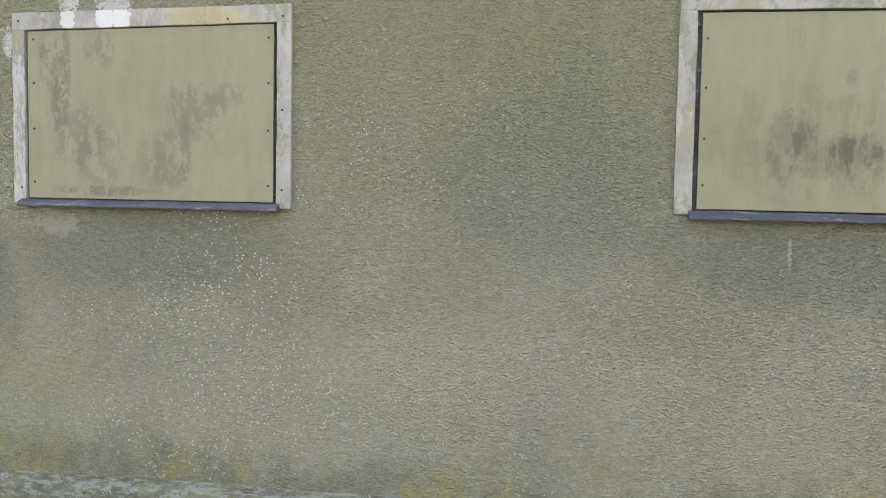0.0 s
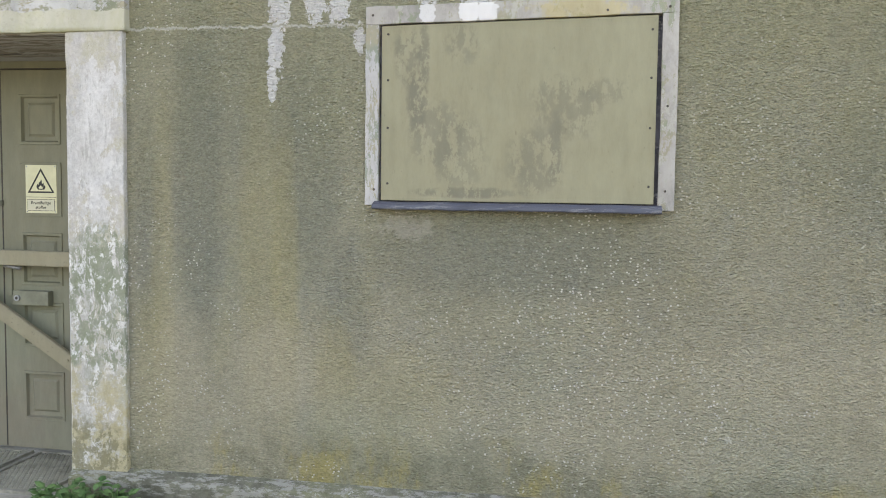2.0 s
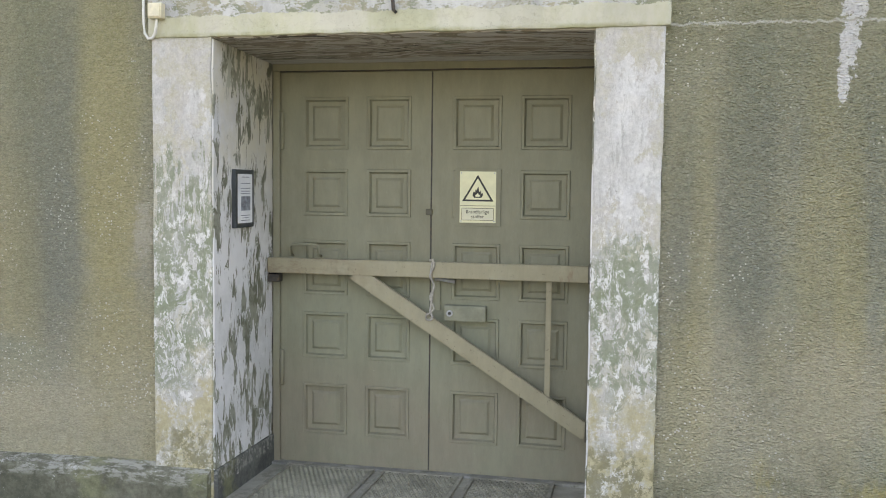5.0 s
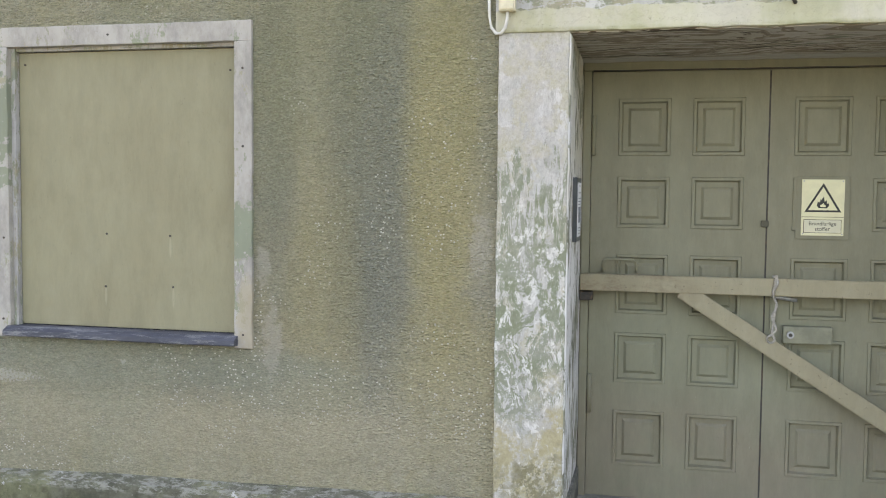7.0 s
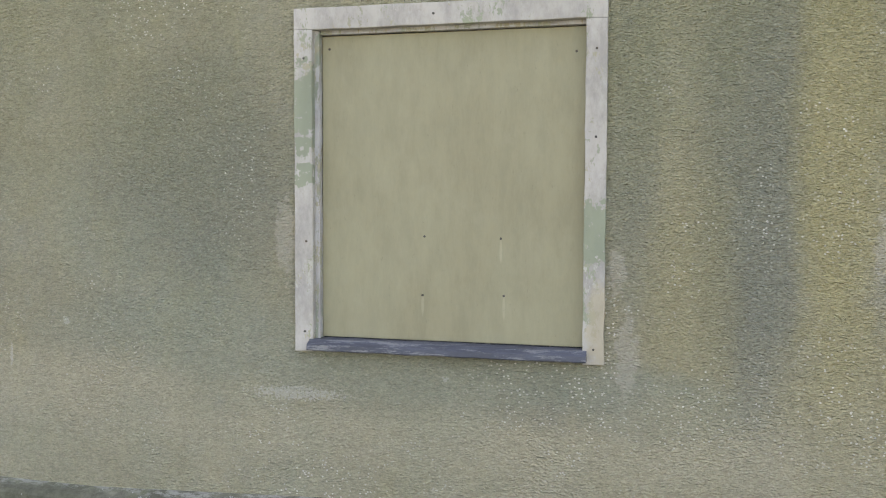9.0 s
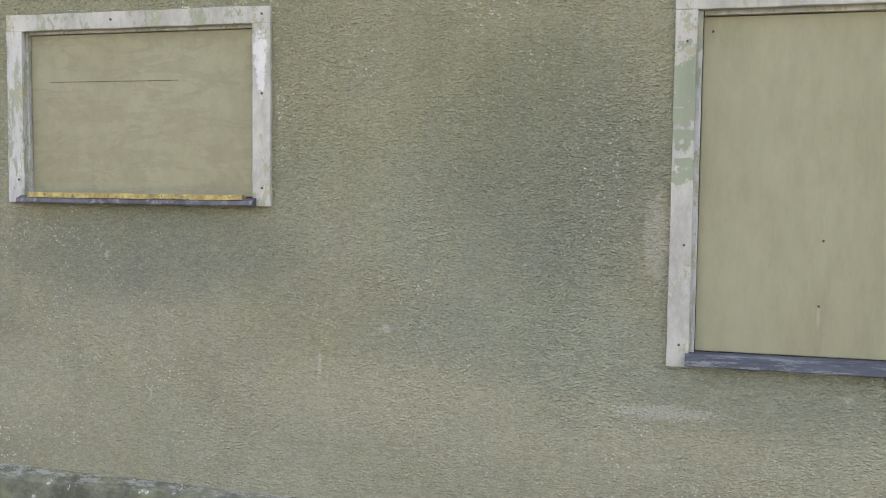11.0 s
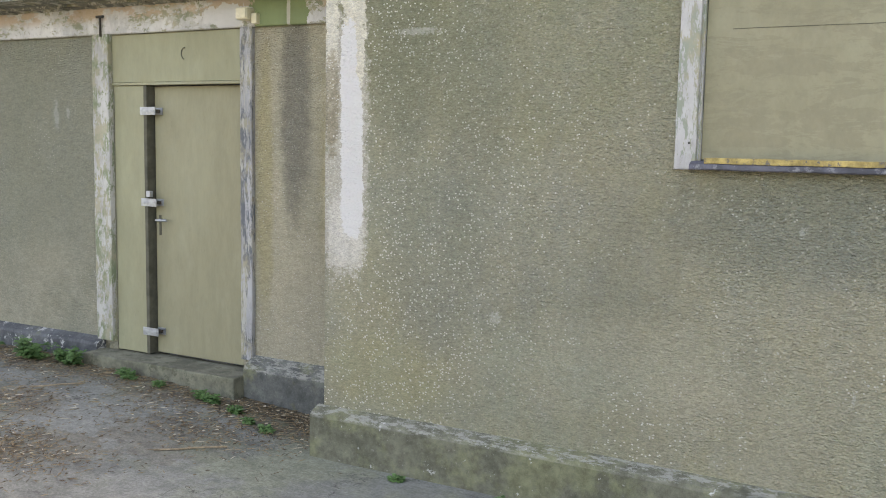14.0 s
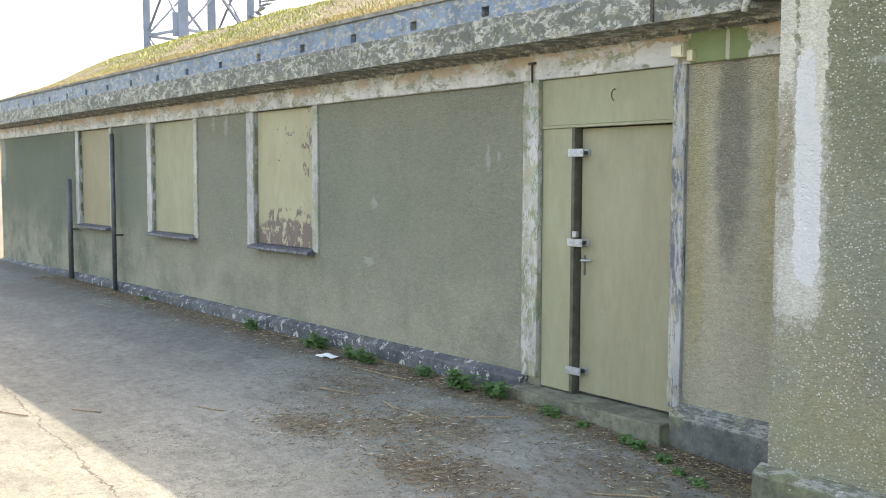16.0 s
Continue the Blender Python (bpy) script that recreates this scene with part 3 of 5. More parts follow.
def frieze_coats(k, c):
    c = k.mix(k.math("MULTIPLY", k.band(k.z, 2.66, 2.74), k.band(k.noise(2.0, 6, 0.7, (1, 1, 2), shift=(3, 1, 1)), 0.46, 0.52, 0, 0.85)), c, (0.46, 0.345, 0.25))
    c = k.mix(k.patch(-16.52, 2.68, 0.24, 0.2, 0.22, 9.0, 0.03), c, (0.19, 0.235, 0.115))
    c = k.mix(k.patch(-16.45, 2.68, 0.016, 0.12, 0.2, 14.0, 0.05), c, (0.46, 0.44, 0.37))
    c = k.mix(k.patch(-16.98, 2.68, 0.20, 0.08, 0.3, 9.0, 0.05), c, (0.58, 0.57, 0.55))
    return c


paint_frieze = peeling("flaking_frieze_paint", 0.56, 0.75, 0.4, 1.8, fine=6.0, top=(0.57, 0.56, 0.54), extra=frieze_coats)
concrete_fascia = peeling("lichened_fascia_concrete", 0.52, 0.6, 0.1, 1.5, fine=9.0, top=(0.168, 0.172, 0.150), sage=(0.112, 0.124, 0.084))
paint_blue = peeling("chalky_blue_paint", 0.54, 0.6, 0.0, 1.6, fine=10.0, top=(0.215, 0.285, 0.375), sage=(0.16, 0.18, 0.19))
slab_grey = simple("pale_worn_slab", (0.30, 0.288, 0.235), 0.9, 0, 0.2, 4.0, 0.4, (0.22, 0.21, 0.16))
step_grey = simple("mossy_step_concrete", (0.150, 0.148, 0.108), 0.9, 0, 0.35, 6.0, 0.6, (0.080, 0.082, 0.052))
soffit_paint = soffit_layers()
concrete_grey = simple("weathered_concrete", (0.25, 0.245, 0.215), 0.9, 0, 0.3, 5.0, 0.5, (0.14, 0.145, 0.11))
OLIVE = (0.266, 0.255, 0.168)


def mould_a(k, c):
    streak = k.band(k.noise(15, 9, 0.8, (1, 1, 0.6), shift=(1, 1, 6)), 0.45, 0.52)
    for x, z, hx, hz, f in ((-3.25, 2.50, 0.06, 0.14, 0.7), (-3.17, 2.48, 0.03, 0.16, 0.8), (-3.20, 2.28, 0.05, 0.14, 0.9), (-3.10, 2.12, 0.13, 0.16, 0.6), (-2.98, 2.02, 0.12, 0.18, 0.5), (-2.62, 1.99, 0.13, 0.15, 0.6), (-2.48, 2.25, 0.16, 0.14, 0.55), (-2.95, 1.84, 0.25, 0.025, 0.8), (-2.53, 2.05, 0.03, 0.16, 0.7), (-2.3, 2.32, 0.12, 0.06, 0.4), (-2.98, 2.55, 0.08, 0.1, 0.5)):
        c = k.mix(k.math("MULTIPLY", streak, k.math("MULTIPLY", k.patch(x, z, hx, hz, 0.16, 14.0, 0.6), f)), c, (0.158, 0.150, 0.108))
    return c


def mould_b(k, c):
    streak = k.band(k.noise(9, 8, 0.75, (1, 1, 0.35), shift=(1, 1, 6)), 0.42, 0.62)
    c = k.mix(k.math("MULTIPLY", streak, k.math("MULTIPLY", k.patch(0.55, 2.12, 0.50, 0.26, 0.16, 10.0, 0.8), 0.6)), c, (0.175, 0.165, 0.10))
    for x, z, hx, hz in ((0.36, 2.10, 0.10, 0.10), (0.55, 2.05, 0.14, 0.07), (0.32, 2.18, 0.04, 0.07), (0.68, 2.08, 0.08, 0.05), (0.60, 2.40, 0.02, 0.03)):
        c = k.mix(k.math("MULTIPLY", k.math("MULTIPLY", k.patch(x, z, hx * 1.2, hz * 1.3, 0.35, 14.0, 0.9), k.band(streak, 0.0, 0.8, 0.35, 1.0)), 0.8), c, (0.10, 0.095, 0.065))
    return c


def screw_runs(k, c):
    for x, z in ((-9.181, 1.565), (-9.165, 1.295), (-9.569, 1.30)):
        c = k.mix(k.math("MULTIPLY", k.patch(x, z, 0.007, 0.055, 0.1, 20.0, 0.6), 0.3), c, (0.42, 0.40, 0.29))
    return c


def blister(k, c):
    bits = k.noise(8, 9, 0.72, (1, 1, 0.8), 0.5, shift=(2, 5, 1))
    for x, z, hx, hz, f in ((-22.15, 1.18, 0.75, 0.20, 0.43), (-22.15, 1.36, 0.6, 0.14, 0.53), (-22.3, 2.40, 0.6, 0.20, 0.60), (-21.70, 2.2, 0.12, 0.4, 0.55), (-22.1, 1.8, 0.55, 0.4, 0.66)):
        c = k.mix(k.math("MULTIPLY", k.patch(x, z, hx, hz, 0.06, 9.0, 0.25), k.band(bits, f, f + 0.01)), c, (0.135, 0.105, 0.090))
    return c


board_stained = board_paint("mould_stained_board", OLIVE, 0.25, extra=mould_a)
board_mouldy = board_paint("black_moulded_board", OLIVE, 0.1, extra=mould_b, seed=3.0)
board_clean = board_paint("olive_board", (0.258, 0.244, 0.160), 0.0, extra=screw_runs, seed=6.0, tall=0.4)
board_planked = board_paint("blotched_board", (0.258, 0.244, 0.162), 0.9, (0.205, 0.185, 0.122), tall=3.2, seed=2.0)
board_blistered = board_paint("blistered_board", (0.335, 0.315, 0.20), 0.0, extra=blister, seed=8.0)
board_wing = board_paint("pale_olive_board", (0.272, 0.268, 0.174), 0.15, seed=1.0)
board_brown = board_paint("browned_board", (0.24, 0.21, 0.13), 0.2, seed=5.0)


def bar_grime(k, c):
    """Rusty grime on the old end of the bar and dark nicks along it."""
    old = k.math("MULTIPLY", k.band(k.x, -6.25, -6.75, 0.12, 1.0), k.band(k.noise(9, 9, 0.78, (0.5, 1, 1), shift=(3, 3, 1)), 0.40, 0.58, 0.15, 0.75))
    c = k.mix(old, c, (0.19, 0.145, 0.095))
    return k.mix(k.band(k.noise(48, 6, 0.75), 0.61, 0.66, 0, 0.7), c, (0.13, 0.10, 0.065))


def door_grime(k, c):
    """Brown grime rising from the foot of the door, faded green above it and pale paint specks."""
    low = k.math("MULTIPLY", k.band(k.z, 0.95, 0.45), k.band(k.noise(2.6, 7, 0.72, shift=(2, 2, 5)), 0.36, 0.60, 0.1, 0.65))
    c = k.mix(low, c, (0.225, 0.195, 0.145))
    c = k.mix(k.math("MULTIPLY", k.patch(-6.3, 1.05, 0.7, 0.3, 0.2, 3.0, 0.8), 0.35), c, (0.225, 0.245, 0.175))
    return k.mix(k.band(k.noise(75, 4, 0.75, shift=(4, 4, 4)), 0.715, 0.73, 0, 0.7), c, (0.42, 0.41, 0.36))


bar_paint = board_paint("tan_painted_timber", (0.315, 0.290, 0.200), 0.2, (0.22, 0.14, 0.09), seed=7.0, extra=bar_grime)
door_green = board_paint("olive_green_door_paint", (0.216, 0.212, 0.150), 0.12, (0.188, 0.182, 0.126), seed=4.0, extra=door_grime)


def sill_material(name, base, pale):
    k = Mat(name, 0.6, spec=0.35)
    c = k.mix(k.band(k.noise(6, 7, 0.75, (0.3, 1, 1)), 0.36, 0.64), base, tuple(v * 1.7 for v in base))
    c = k.mix(k.band(k.noise(22, 9, 0.8, (0.18, 1, 1.2), shift=(3, 1, 2)), 0.52, 0.60, 0, 0.7), c, pale)
    k.bump(k.noise(40, 6, 0.75, (0.3, 1, 1)), 0.5, 0.004)
    return k.done(c)


sill_blue = sill_material("worn_blue_black_sill", (0.046, 0.051, 0.066), (0.21, 0.215, 0.22))
# dark sills; also colours the sheets standing in for shade in gaps and holes
sill_and_gap_dark = simple("dark_sill_and_gap", (0.07, 0.07, 0.085), 0.6, 0, 0.4, 9.0, 0.3, (0.20, 0.20, 0.21))
sill_ochre = simple("bare_ochre_sill_edge", (0.36, 0.27, 0.10), 0.8, 0, 0.35, 22.0, 0.5, (0.09, 0.09, 0.10))


def bitumen(name, white, green, low=(0.105, 0.112, 0.112), high=(0.175, 0.182, 0.172)):
    k = Mat(name, 0.8, spec=0.3)
    c = k.mix(k.band(k.noise(3, 6, 0.7), 0.38, 0.65), low, high)
    c = k.mix(k.band(k.noise(2.0, 6, 0.7, shift=(4, 4, 4)), 0.62 - 0.2 * green, 0.74 - 0.2 * green, 0, 0.75), c, (0.165, 0.168, 0.095))
    c = k.mix(k.band(k.noise(11, 8, 0.74, shift=(1, 2, 3)), 0.66 - 0.15 * white, 0.68 - 0.15 * white, 0, 0.9), c, (0.42, 0.42, 0.40))
    c = k.times(c, k.band(k.noise(16, 9, 0.8, shift=(8, 8, 1)), 0.32, 0.68, 0.66, 1.25))
    c = k.mix(k.band(k.noise(38, 6, 0.75, shift=(2, 2, 2)), 0.63, 0.68, 0, 0.55), c, (0.30, 0.30, 0.26))
    if white < 0.5:
        arris = k.math("MULTIPLY", k.band(k.z, 0.235, 0.265), k.band(k.noise(28, 8, 0.8, (0.4, 1, 1), shift=(4, 4, 4)), 0.48, 0.56, 0, 0.7))
        c = k.mix(arris, c, (0.30, 0.30, 0.265))
    k.bump(k.noise(30, 5, 0.7), 0.6, 0.008)
    return k.done(c)


plinth_main = bitumen("mossy_bitumen_plinth", 0.25, 0.7, (0.092, 0.094, 0.066), (0.150, 0.148, 0.108))
plinth_wing = bitumen("flaking_bitumen_plinth", 0.62, 0.15, (0.062, 0.067, 0.072), (0.118, 0.124, 0.128))
plinth_low = bitumen("dark_bitumen_plinth", 0.1, 0.3, (0.075, 0.080, 0.076), (0.135, 0.140, 0.126))


def yard():
    """Old worn concrete with sandy litter and moss along the walls."""
    k = Mat("worn_yard_concrete", 0.92, spec=0.2)
    c = k.mix(k.band(k.noise(0.55, 6, 0.65), 0.36, 0.64), (0.158, 0.165, 0.143), (0.196, 0.202, 0.177))
    c = k.mix(k.band(k.noise(2.6, 8, 0.74, (0.7, 1, 1), shift=(3, 1, 0)), 0.47, 0.62, 0, 0.55), c, (0.105, 0.108, 0.096))
    c = k.mix(k.band(k.noise(1.3, 8, 0.74, (0.5, 1, 1), shift=(7, 5, 0)), 0.55, 0.70, 0, 0.5), c, (0.230, 0.232, 0.202))
    break_up = k.band(k.noise(9, 7, 0.75), 0.36, 0.56, 0.45, 1.0)
    edge = k.math("ADD", k.y, k.math("MULTIPLY", k.math("SUBTRACT", k.noise(1.3, 10, 0.78), 0.5), 1.3))
    brown = k.mix(k.noise(6, 6, 0.7), (0.088, 0.076, 0.054), (0.168, 0.146, 0.106))
    c = k.mix(k.math("MULTIPLY", k.band(edge, 0.06, 0.20, 0, 0.9), break_up), c, brown)
    for x, y, hx, hy, f in ((-18.75, -1.12, 0.34, 0.17, 0.7), (-18.35, -0.78, 0.36, 0.14, 0.65), (-17.9, -0.42, 0.5, 0.2, 0.6), (-17.42, -1.12, 0.36, 0.18, 0.75), (-17.0, -0.8, 0.3, 0.2, 0.6), (-27.6, -0.45, 1.8, 0.35, 0.7), (-19.4, -0.55, 0.5, 0.2, 0.45), (-16.6, -0.4, 0.5, 0.3, 0.5)):
        c = k.mix(k.math("MULTIPLY", k.math("MULTIPLY", k.patch(x, y, hx, hy, 0.40, 4.5, 0.15, flat=True), break_up), f), c, brown)
    # unseen dark turf added beyond the yard to cut light bounced onto the walls
    unseen_turf = k.mix(k.band(k.noise(0.7, 7, 0.7, shift=(3, 3, 0)), 0.4, 0.6), (0.060, 0.075, 0.030), (0.095, 0.085, 0.050))
    c = k.mix(k.band(k.math("ADD", k.y, k.math("MULTIPLY", k.noise(0.6, 6, 0.7, shift=(8, 1, 0)), 1.2)), -6.2, -6.8), c, unseen_turf)
    moss = k.band(k.noise(0.9, 7, 0.72, shift=(11, 4, 0)), 0.48, 0.62, 0, 0.6)
    c = k.mix(k.math("MULTIPLY", moss, k.math("MULTIPLY", k.band(k.x, -20.0, -17.5), k.band(k.y, -2.6, -0.8))), c, (0.19, 0.205, 0.135))
    # dims the far yard, which catches too much sky, through its colour
    old = k.math("MULTIPLY", k.band(k.x, -18.2, -22.0), k.band(k.noise(1.5, 7, 0.72, (0.6, 1, 1), shift=(2, 9, 0)), 0.28, 0.62, 0.25, 0.75))
    c = k.mix(old, c, (0.104, 0.108, 0.099))
    # darker brown in the nook between the side door and the tall wall
    nook_dark = k.band(k.math("ADD", k.y, k.math("MULTIPLY", k.math("SUBTRACT", k.noise(2.5, 6, 0.7), 0.5), 0.8)), 0.15, 0.5, 0, 0.6)
    c = k.mix(k.math("MULTIPLY", nook_dark, k.band(k.x, -17.4, -16.4)), c, (0.065, 0.060, 0.042))
    crack = k.band(k.math("ABSOLUTE", k.math("SUBTRACT", k.noise(0.33, 9, 0.62, shift=(6, 3, 0)), 0.5)), 0.0022, 0.0006)
    c = k.mix(k.math("MULTIPLY", crack, 0.75), c, (0.07, 0.068, 0.058))
    run = k.math("ADD", k.math("ADD", k.y, 2.56), k.math("MULTIPLY", k.math("ADD", k.x, 19.6), 0.0725))
    run = k.math("ADD", run, k.math("MULTIPLY", k.math("SUBTRACT", k.noise(2.2, 9, 0.72, shift=(1, 7, 0)), 0.5), 0.30))
    c = k.mix(k.math("MULTIPLY", k.band(k.math("ABSOLUTE", run), 0.009, 0.003), 0.8), c, (0.055, 0.052, 0.042))
    c = k.mix(k.band(k.noise(11, 9, 0.8, (0.45, 1, 1), shift=(9, 9, 0)), 0.60, 0.64, 0, 0.6), c, (0.085, 0.082, 0.070))
    c = k.times(c, k.band(k.noise(14, 8, 0.8, (0.7, 1, 1)), 0.32, 0.68, 0.78, 1.2))
    c = k.times(c, k.band(k.noise(60, 4, 0.75), 0.3, 0.7, 0.78, 1.2))
    k.bump(k.noise(4, 7, 0.7), 0.5, 0.03)
    k.bump(k.noise(60, 4, 0.7), 0.5, 0.008)
    return k.done(c)


yard_concrete = yard()
cream_plastic = simple("cream_plastic", (0.62, 0.57, 0.42), 0.5, 0, 0.1, 20.0, 0.1)
white_cable = simple("white_cable", (0.62, 0.62, 0.58), 0.5, 0, 0.1, 20.0, 0.1)
zinc = simple("zinc_plate", (0.36, 0.38, 0.40), 0.42, 0.6, 0.2, 14.0, 0.15)
iron = simple("dark_iron", (0.055, 0.052, 0.048), 0.6, 0.3, 0.3, 14.0, 0.3, (0.12, 0.08, 0.05))
rope = simple("grey_cord", (0.36, 0.34, 0.30), 0.9, 0, 0.2, 60.0, 0.4)
pipe_paint = simple("dark_pipe_paint", (0.075, 0.085, 0.085), 0.5, 0.1, 0.3, 6.0, 0.2)
joint_dark = simple("shadowed_olive_timber", (0.085, 0.082, 0.06), 0.8)
lock_grey = simple("olive_grey_lock_case", (0.20, 0.205, 0.15), 0.5, 0.1, 0.15, 10.0, 0.2)
sign_yellow = simple("sign_yellow", (0.66, 0.635, 0.42), 0.45, 0, 0.06, 9.0, 0.05)
sign_black = simple("sign_black", (0.030, 0.030, 0.028), 0.5, 0, 0.1, 9.0, 0.05)
sign_grey = simple("faded_print_grey", (0.16, 0.155, 0.12), 0.5, 0, 0.1, 9.0, 0.05)
sign_white = simple("sign_pale_panel", (0.60, 0.58, 0.44), 0.45, 0, 0.05, 9.0, 0.05)
notice_dark = simple("dark_notice_frame", (0.045, 0.055, 0.06), 0.4, 0.1, 0.2, 9.0, 0.1)
paper = simple("white_paper", (0.66, 0.68, 0.70), 0.8, 0, 0.06, 9.0, 0.1)
print_grey = simple("grey_print", (0.22, 0.24, 0.27), 0.8, 0, 0.4, 30.0, 0.05)
mat_brown = simple("dirty_rubber_mat", (0.235, 0.225, 0.170), 0.9, 0, 0.25, 5.0, 0.6, (0.28, 0.265, 0.205))
mat_edge = simple("mat_frame_steel", (0.27, 0.26, 0.21), 0.7, 0.2, 0.3, 8.0, 0.3)
tower_steel = simple("blue_grey_steel", (0.19, 0.22, 0.27), 0.5, 0.2, 0.15, 1.0, 0.1)



def pieces(name, low, high, rough, pale=None):
    k = Mat(name, rough, spec=0.25)
    one = k.t.nodes.new("ShaderNodeNewGeometry").outputs["Random Per Island"]
    c = k.mix(k.band(one, 0, 0.9), low, high)
    if pale:
        c = k.mix(k.band(one, 0.93, 0.96), c, pale)
    return k.done(k.times(c, k.band(k.noise(40, 4, 0.7), 0.3, 0.7, 0.8, 1.2)))


dead_leaf = pieces("dead_leaf", (0.075, 0.055, 0.035), (0.22, 0.165, 0.095), 0.9, (0.44, 0.39, 0.29))
leaf_green = pieces("nettle_leaf", (0.034, 0.085, 0.024), (0.085, 0.165, 0.055), 0.6)
twig_bark = simple("dry_twig", (0.26, 0.20, 0.13), 0.9, 0, 0.3, 30.0, 0.2)
soil = simple("turf_soil", (0.10, 0.085, 0.055), 0.95, 0, 0.3, 6.0, 0.6, (0.20, 0.17, 0.10))


def grass_material():
    k = Mat("roof_grass", 0.8, spec=0.2)
    c = k.mix(k.band(k.noise(1.6, 5, 0.7), 0.35, 0.62), (0.29, 0.34, 0.095), (0.40, 0.385, 0.165))
    c = k.mix(k.band(k.math("ADD", k.y, k.noise(1.2, 5, 0.7)), 1.75, 1.35, 0, 0.85), c, (0.40, 0.325, 0.18))
    info = k.t.nodes.new("ShaderNodeNewGeometry")
    c = k.times(c, k.band(info.outputs["Random Per Island"], 0, 1, 0.65, 1.3))
    return k.done(c)


grass = grass_material()


# ---- ground and main structure ----
def sheet():
    bm = bmesh.new()
    xs = [-600, -200, -90, -60, -45] + [-38 + 0.5 * i for i in range(97)] + [16, 30, 80, 300, 600]
    ys = [-600, -200, -60, -25, -12] + [-8 + 0.4 * i for i in range(24)] + [3, 10, 60, 200, 600]
    grid = [[bm.verts.new((x, y, ground_z(x, y) + 0.006 * noise.noise(Vector((x * 0.9, y * 0.9, 0))))) for y in ys] for x in xs]
    for i in range(len(xs) - 1):
        for j in range(len(ys) - 1):
            f = bm.faces.new((grid[i][j], grid[i + 1][j], grid[i + 1][j + 1], grid[i][j + 1]))
            f.smooth = True
    return bm


structure("ground", sheet(), yard_concrete, "worn grey concrete yard with sandy litter by the walls", "ground")

PORTAL = (-7.40, -4.745, -0.5, 2.64)
# clear openings between the trims
W0, W1, W2, W3 = (-0.07, 1.27, 1.80, 2.705), (-3.39, -2.052, 1.79, 2.646), (-10.117, -8.78, 1.11, 2.638), (-13.59, -12.253, 1.777, 2.645)


def wider(h, d=0.03):
    return h[0] - d, h[1] + d, h[2] - 0.01, h[3] + d



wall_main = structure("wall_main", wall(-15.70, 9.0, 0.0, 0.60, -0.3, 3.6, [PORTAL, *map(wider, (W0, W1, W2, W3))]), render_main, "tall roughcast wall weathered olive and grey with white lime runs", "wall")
wall_end = structure("wall_end", box(-15.70, -15.35, 0.60, 7.0, -0.3, 3.6), render_main, "roughcast return wall of the tall block", "wall")
wall_rear = structure("wall_rear", box(-15.70, 9.0, 7.0, 7.3, -0.3, 3.6), render_main, "plain rear wall of the tall block", "wall")
wall_far_end = structure("wall_far_end", box(8.7, 9.0, 0.6, 7.0, -0.3, 3.6), render_main, "plain far end wall of the tall block", "wall")
structure("roof_main", box(-15.75, 9.05, -0.05, 7.35, 3.6, 3.75, 0.01), concrete_grey, "flat concrete roof slab of the tall block", "roof")

B1, B2, B3, BD = (-22.82, -21.51, 1.075, 2.595), (-25.86, -24.46, 1.075, 2.595), (-28.95, -27.52, 1.06, 2.595), (-18.12, -16.87, 0.20, 2.595)
wall_wing = structure("wall_wing", wall(-33.9, -15.70, 0.66, 1.0, -0.3, 3.0, [B1, B2, B3, BD]), render_wing, "low roughcast wall of the wing with dark grey-green weathering", "wall")
structure("wall_wing_end", box(-33.9, -33.6, 1.0, 7.0, -0.3, 3.3), render_wing, "roughcast gable wall of the wing", "wall")
structure("wall_wing_rear", box(-33.9, -15.70, 7.0, 7.3, -0.3, 3.3), render_wing, "plain rear wall of the wing", "wall")

# plinths
left_line = [(-15.74, -0.02), (-15.0, -0.015), (-14.0, -0.02), (-13.2, -0.035), (-12.3, -0.05), (-11.4, -0.06), (-10.6, -0.03), (-9.6, 0.005), (-8.6, 0.015), (-7.9, 0.03), (-7.07, 0.035)]
right_line = [(-5.06, 0.035), (-4.2, 0.04), (-3.4, 0.04), (-2.4, 0.05), (-1.0, 0.045), (1.0, 0.03), (4.0, 0.03), (9.02, 0.03)]


def dense(line, step=0.25):
    out = []
    for (x0, a), (x1, b) in zip(line, line[1:]):
        n = max(1, int((x1 - x0) / step))
        out += [(x0 + (x1 - x0) * i / n, a + (b - a) * i / n + 0.005 * noise.noise(Vector((x0 + (x1 - x0) * i / n, 3, 0)) * 2.3)) for i in range(n)]
    return out + [line[-1]]


section = [(0.01, -0.6), (-0.085, -0.6), (-0.085, 0.262), (-0.075, 0.285), (-0.005, 0.315), (0.01, 0.315)]
for line in (left_line, right_line):
    structure("baseboard", strip(dense(line), section), plinth_main, "mossy bitumen-painted concrete plinth with a sloped top", "plinth")
section = [(0.67, -0.4), (0.565, -0.4), (0.565, 0.235), (0.575, 0.255), (0.655, 0.285), (0.67, 0.285)]
structure("baseboard", strip(dense([(-33.92, -0.13), (-30.0, -0.07), (-26.0, -0.03), (-22.0, 0.0), (-18.25, 0.01)]), section), plinth_wing, "dark bitumen plinth with flaking white patches", "plinth")
section = [(0.67, -0.4), (0.545, -0.4), (0.545, 0.255), (0.555, 0.27), (0.655, 0.335), (0.67, 0.335)]
structure("baseboard", strip(dense([(-16.78, 0.0), (-15.701, 0.0)]), section), plinth_low, "dark grey bitumen plinth beside the door", "plinth")


# ---- portal of the double door ----
def rough_box(x0, x1, y0, y1, z0, z1, amount=0.006, along=2, cut=0.09, bevel=0.008):
    return worn(box(x0, x1, y0, y1, z0, z1, bevel), amount, cut, along)


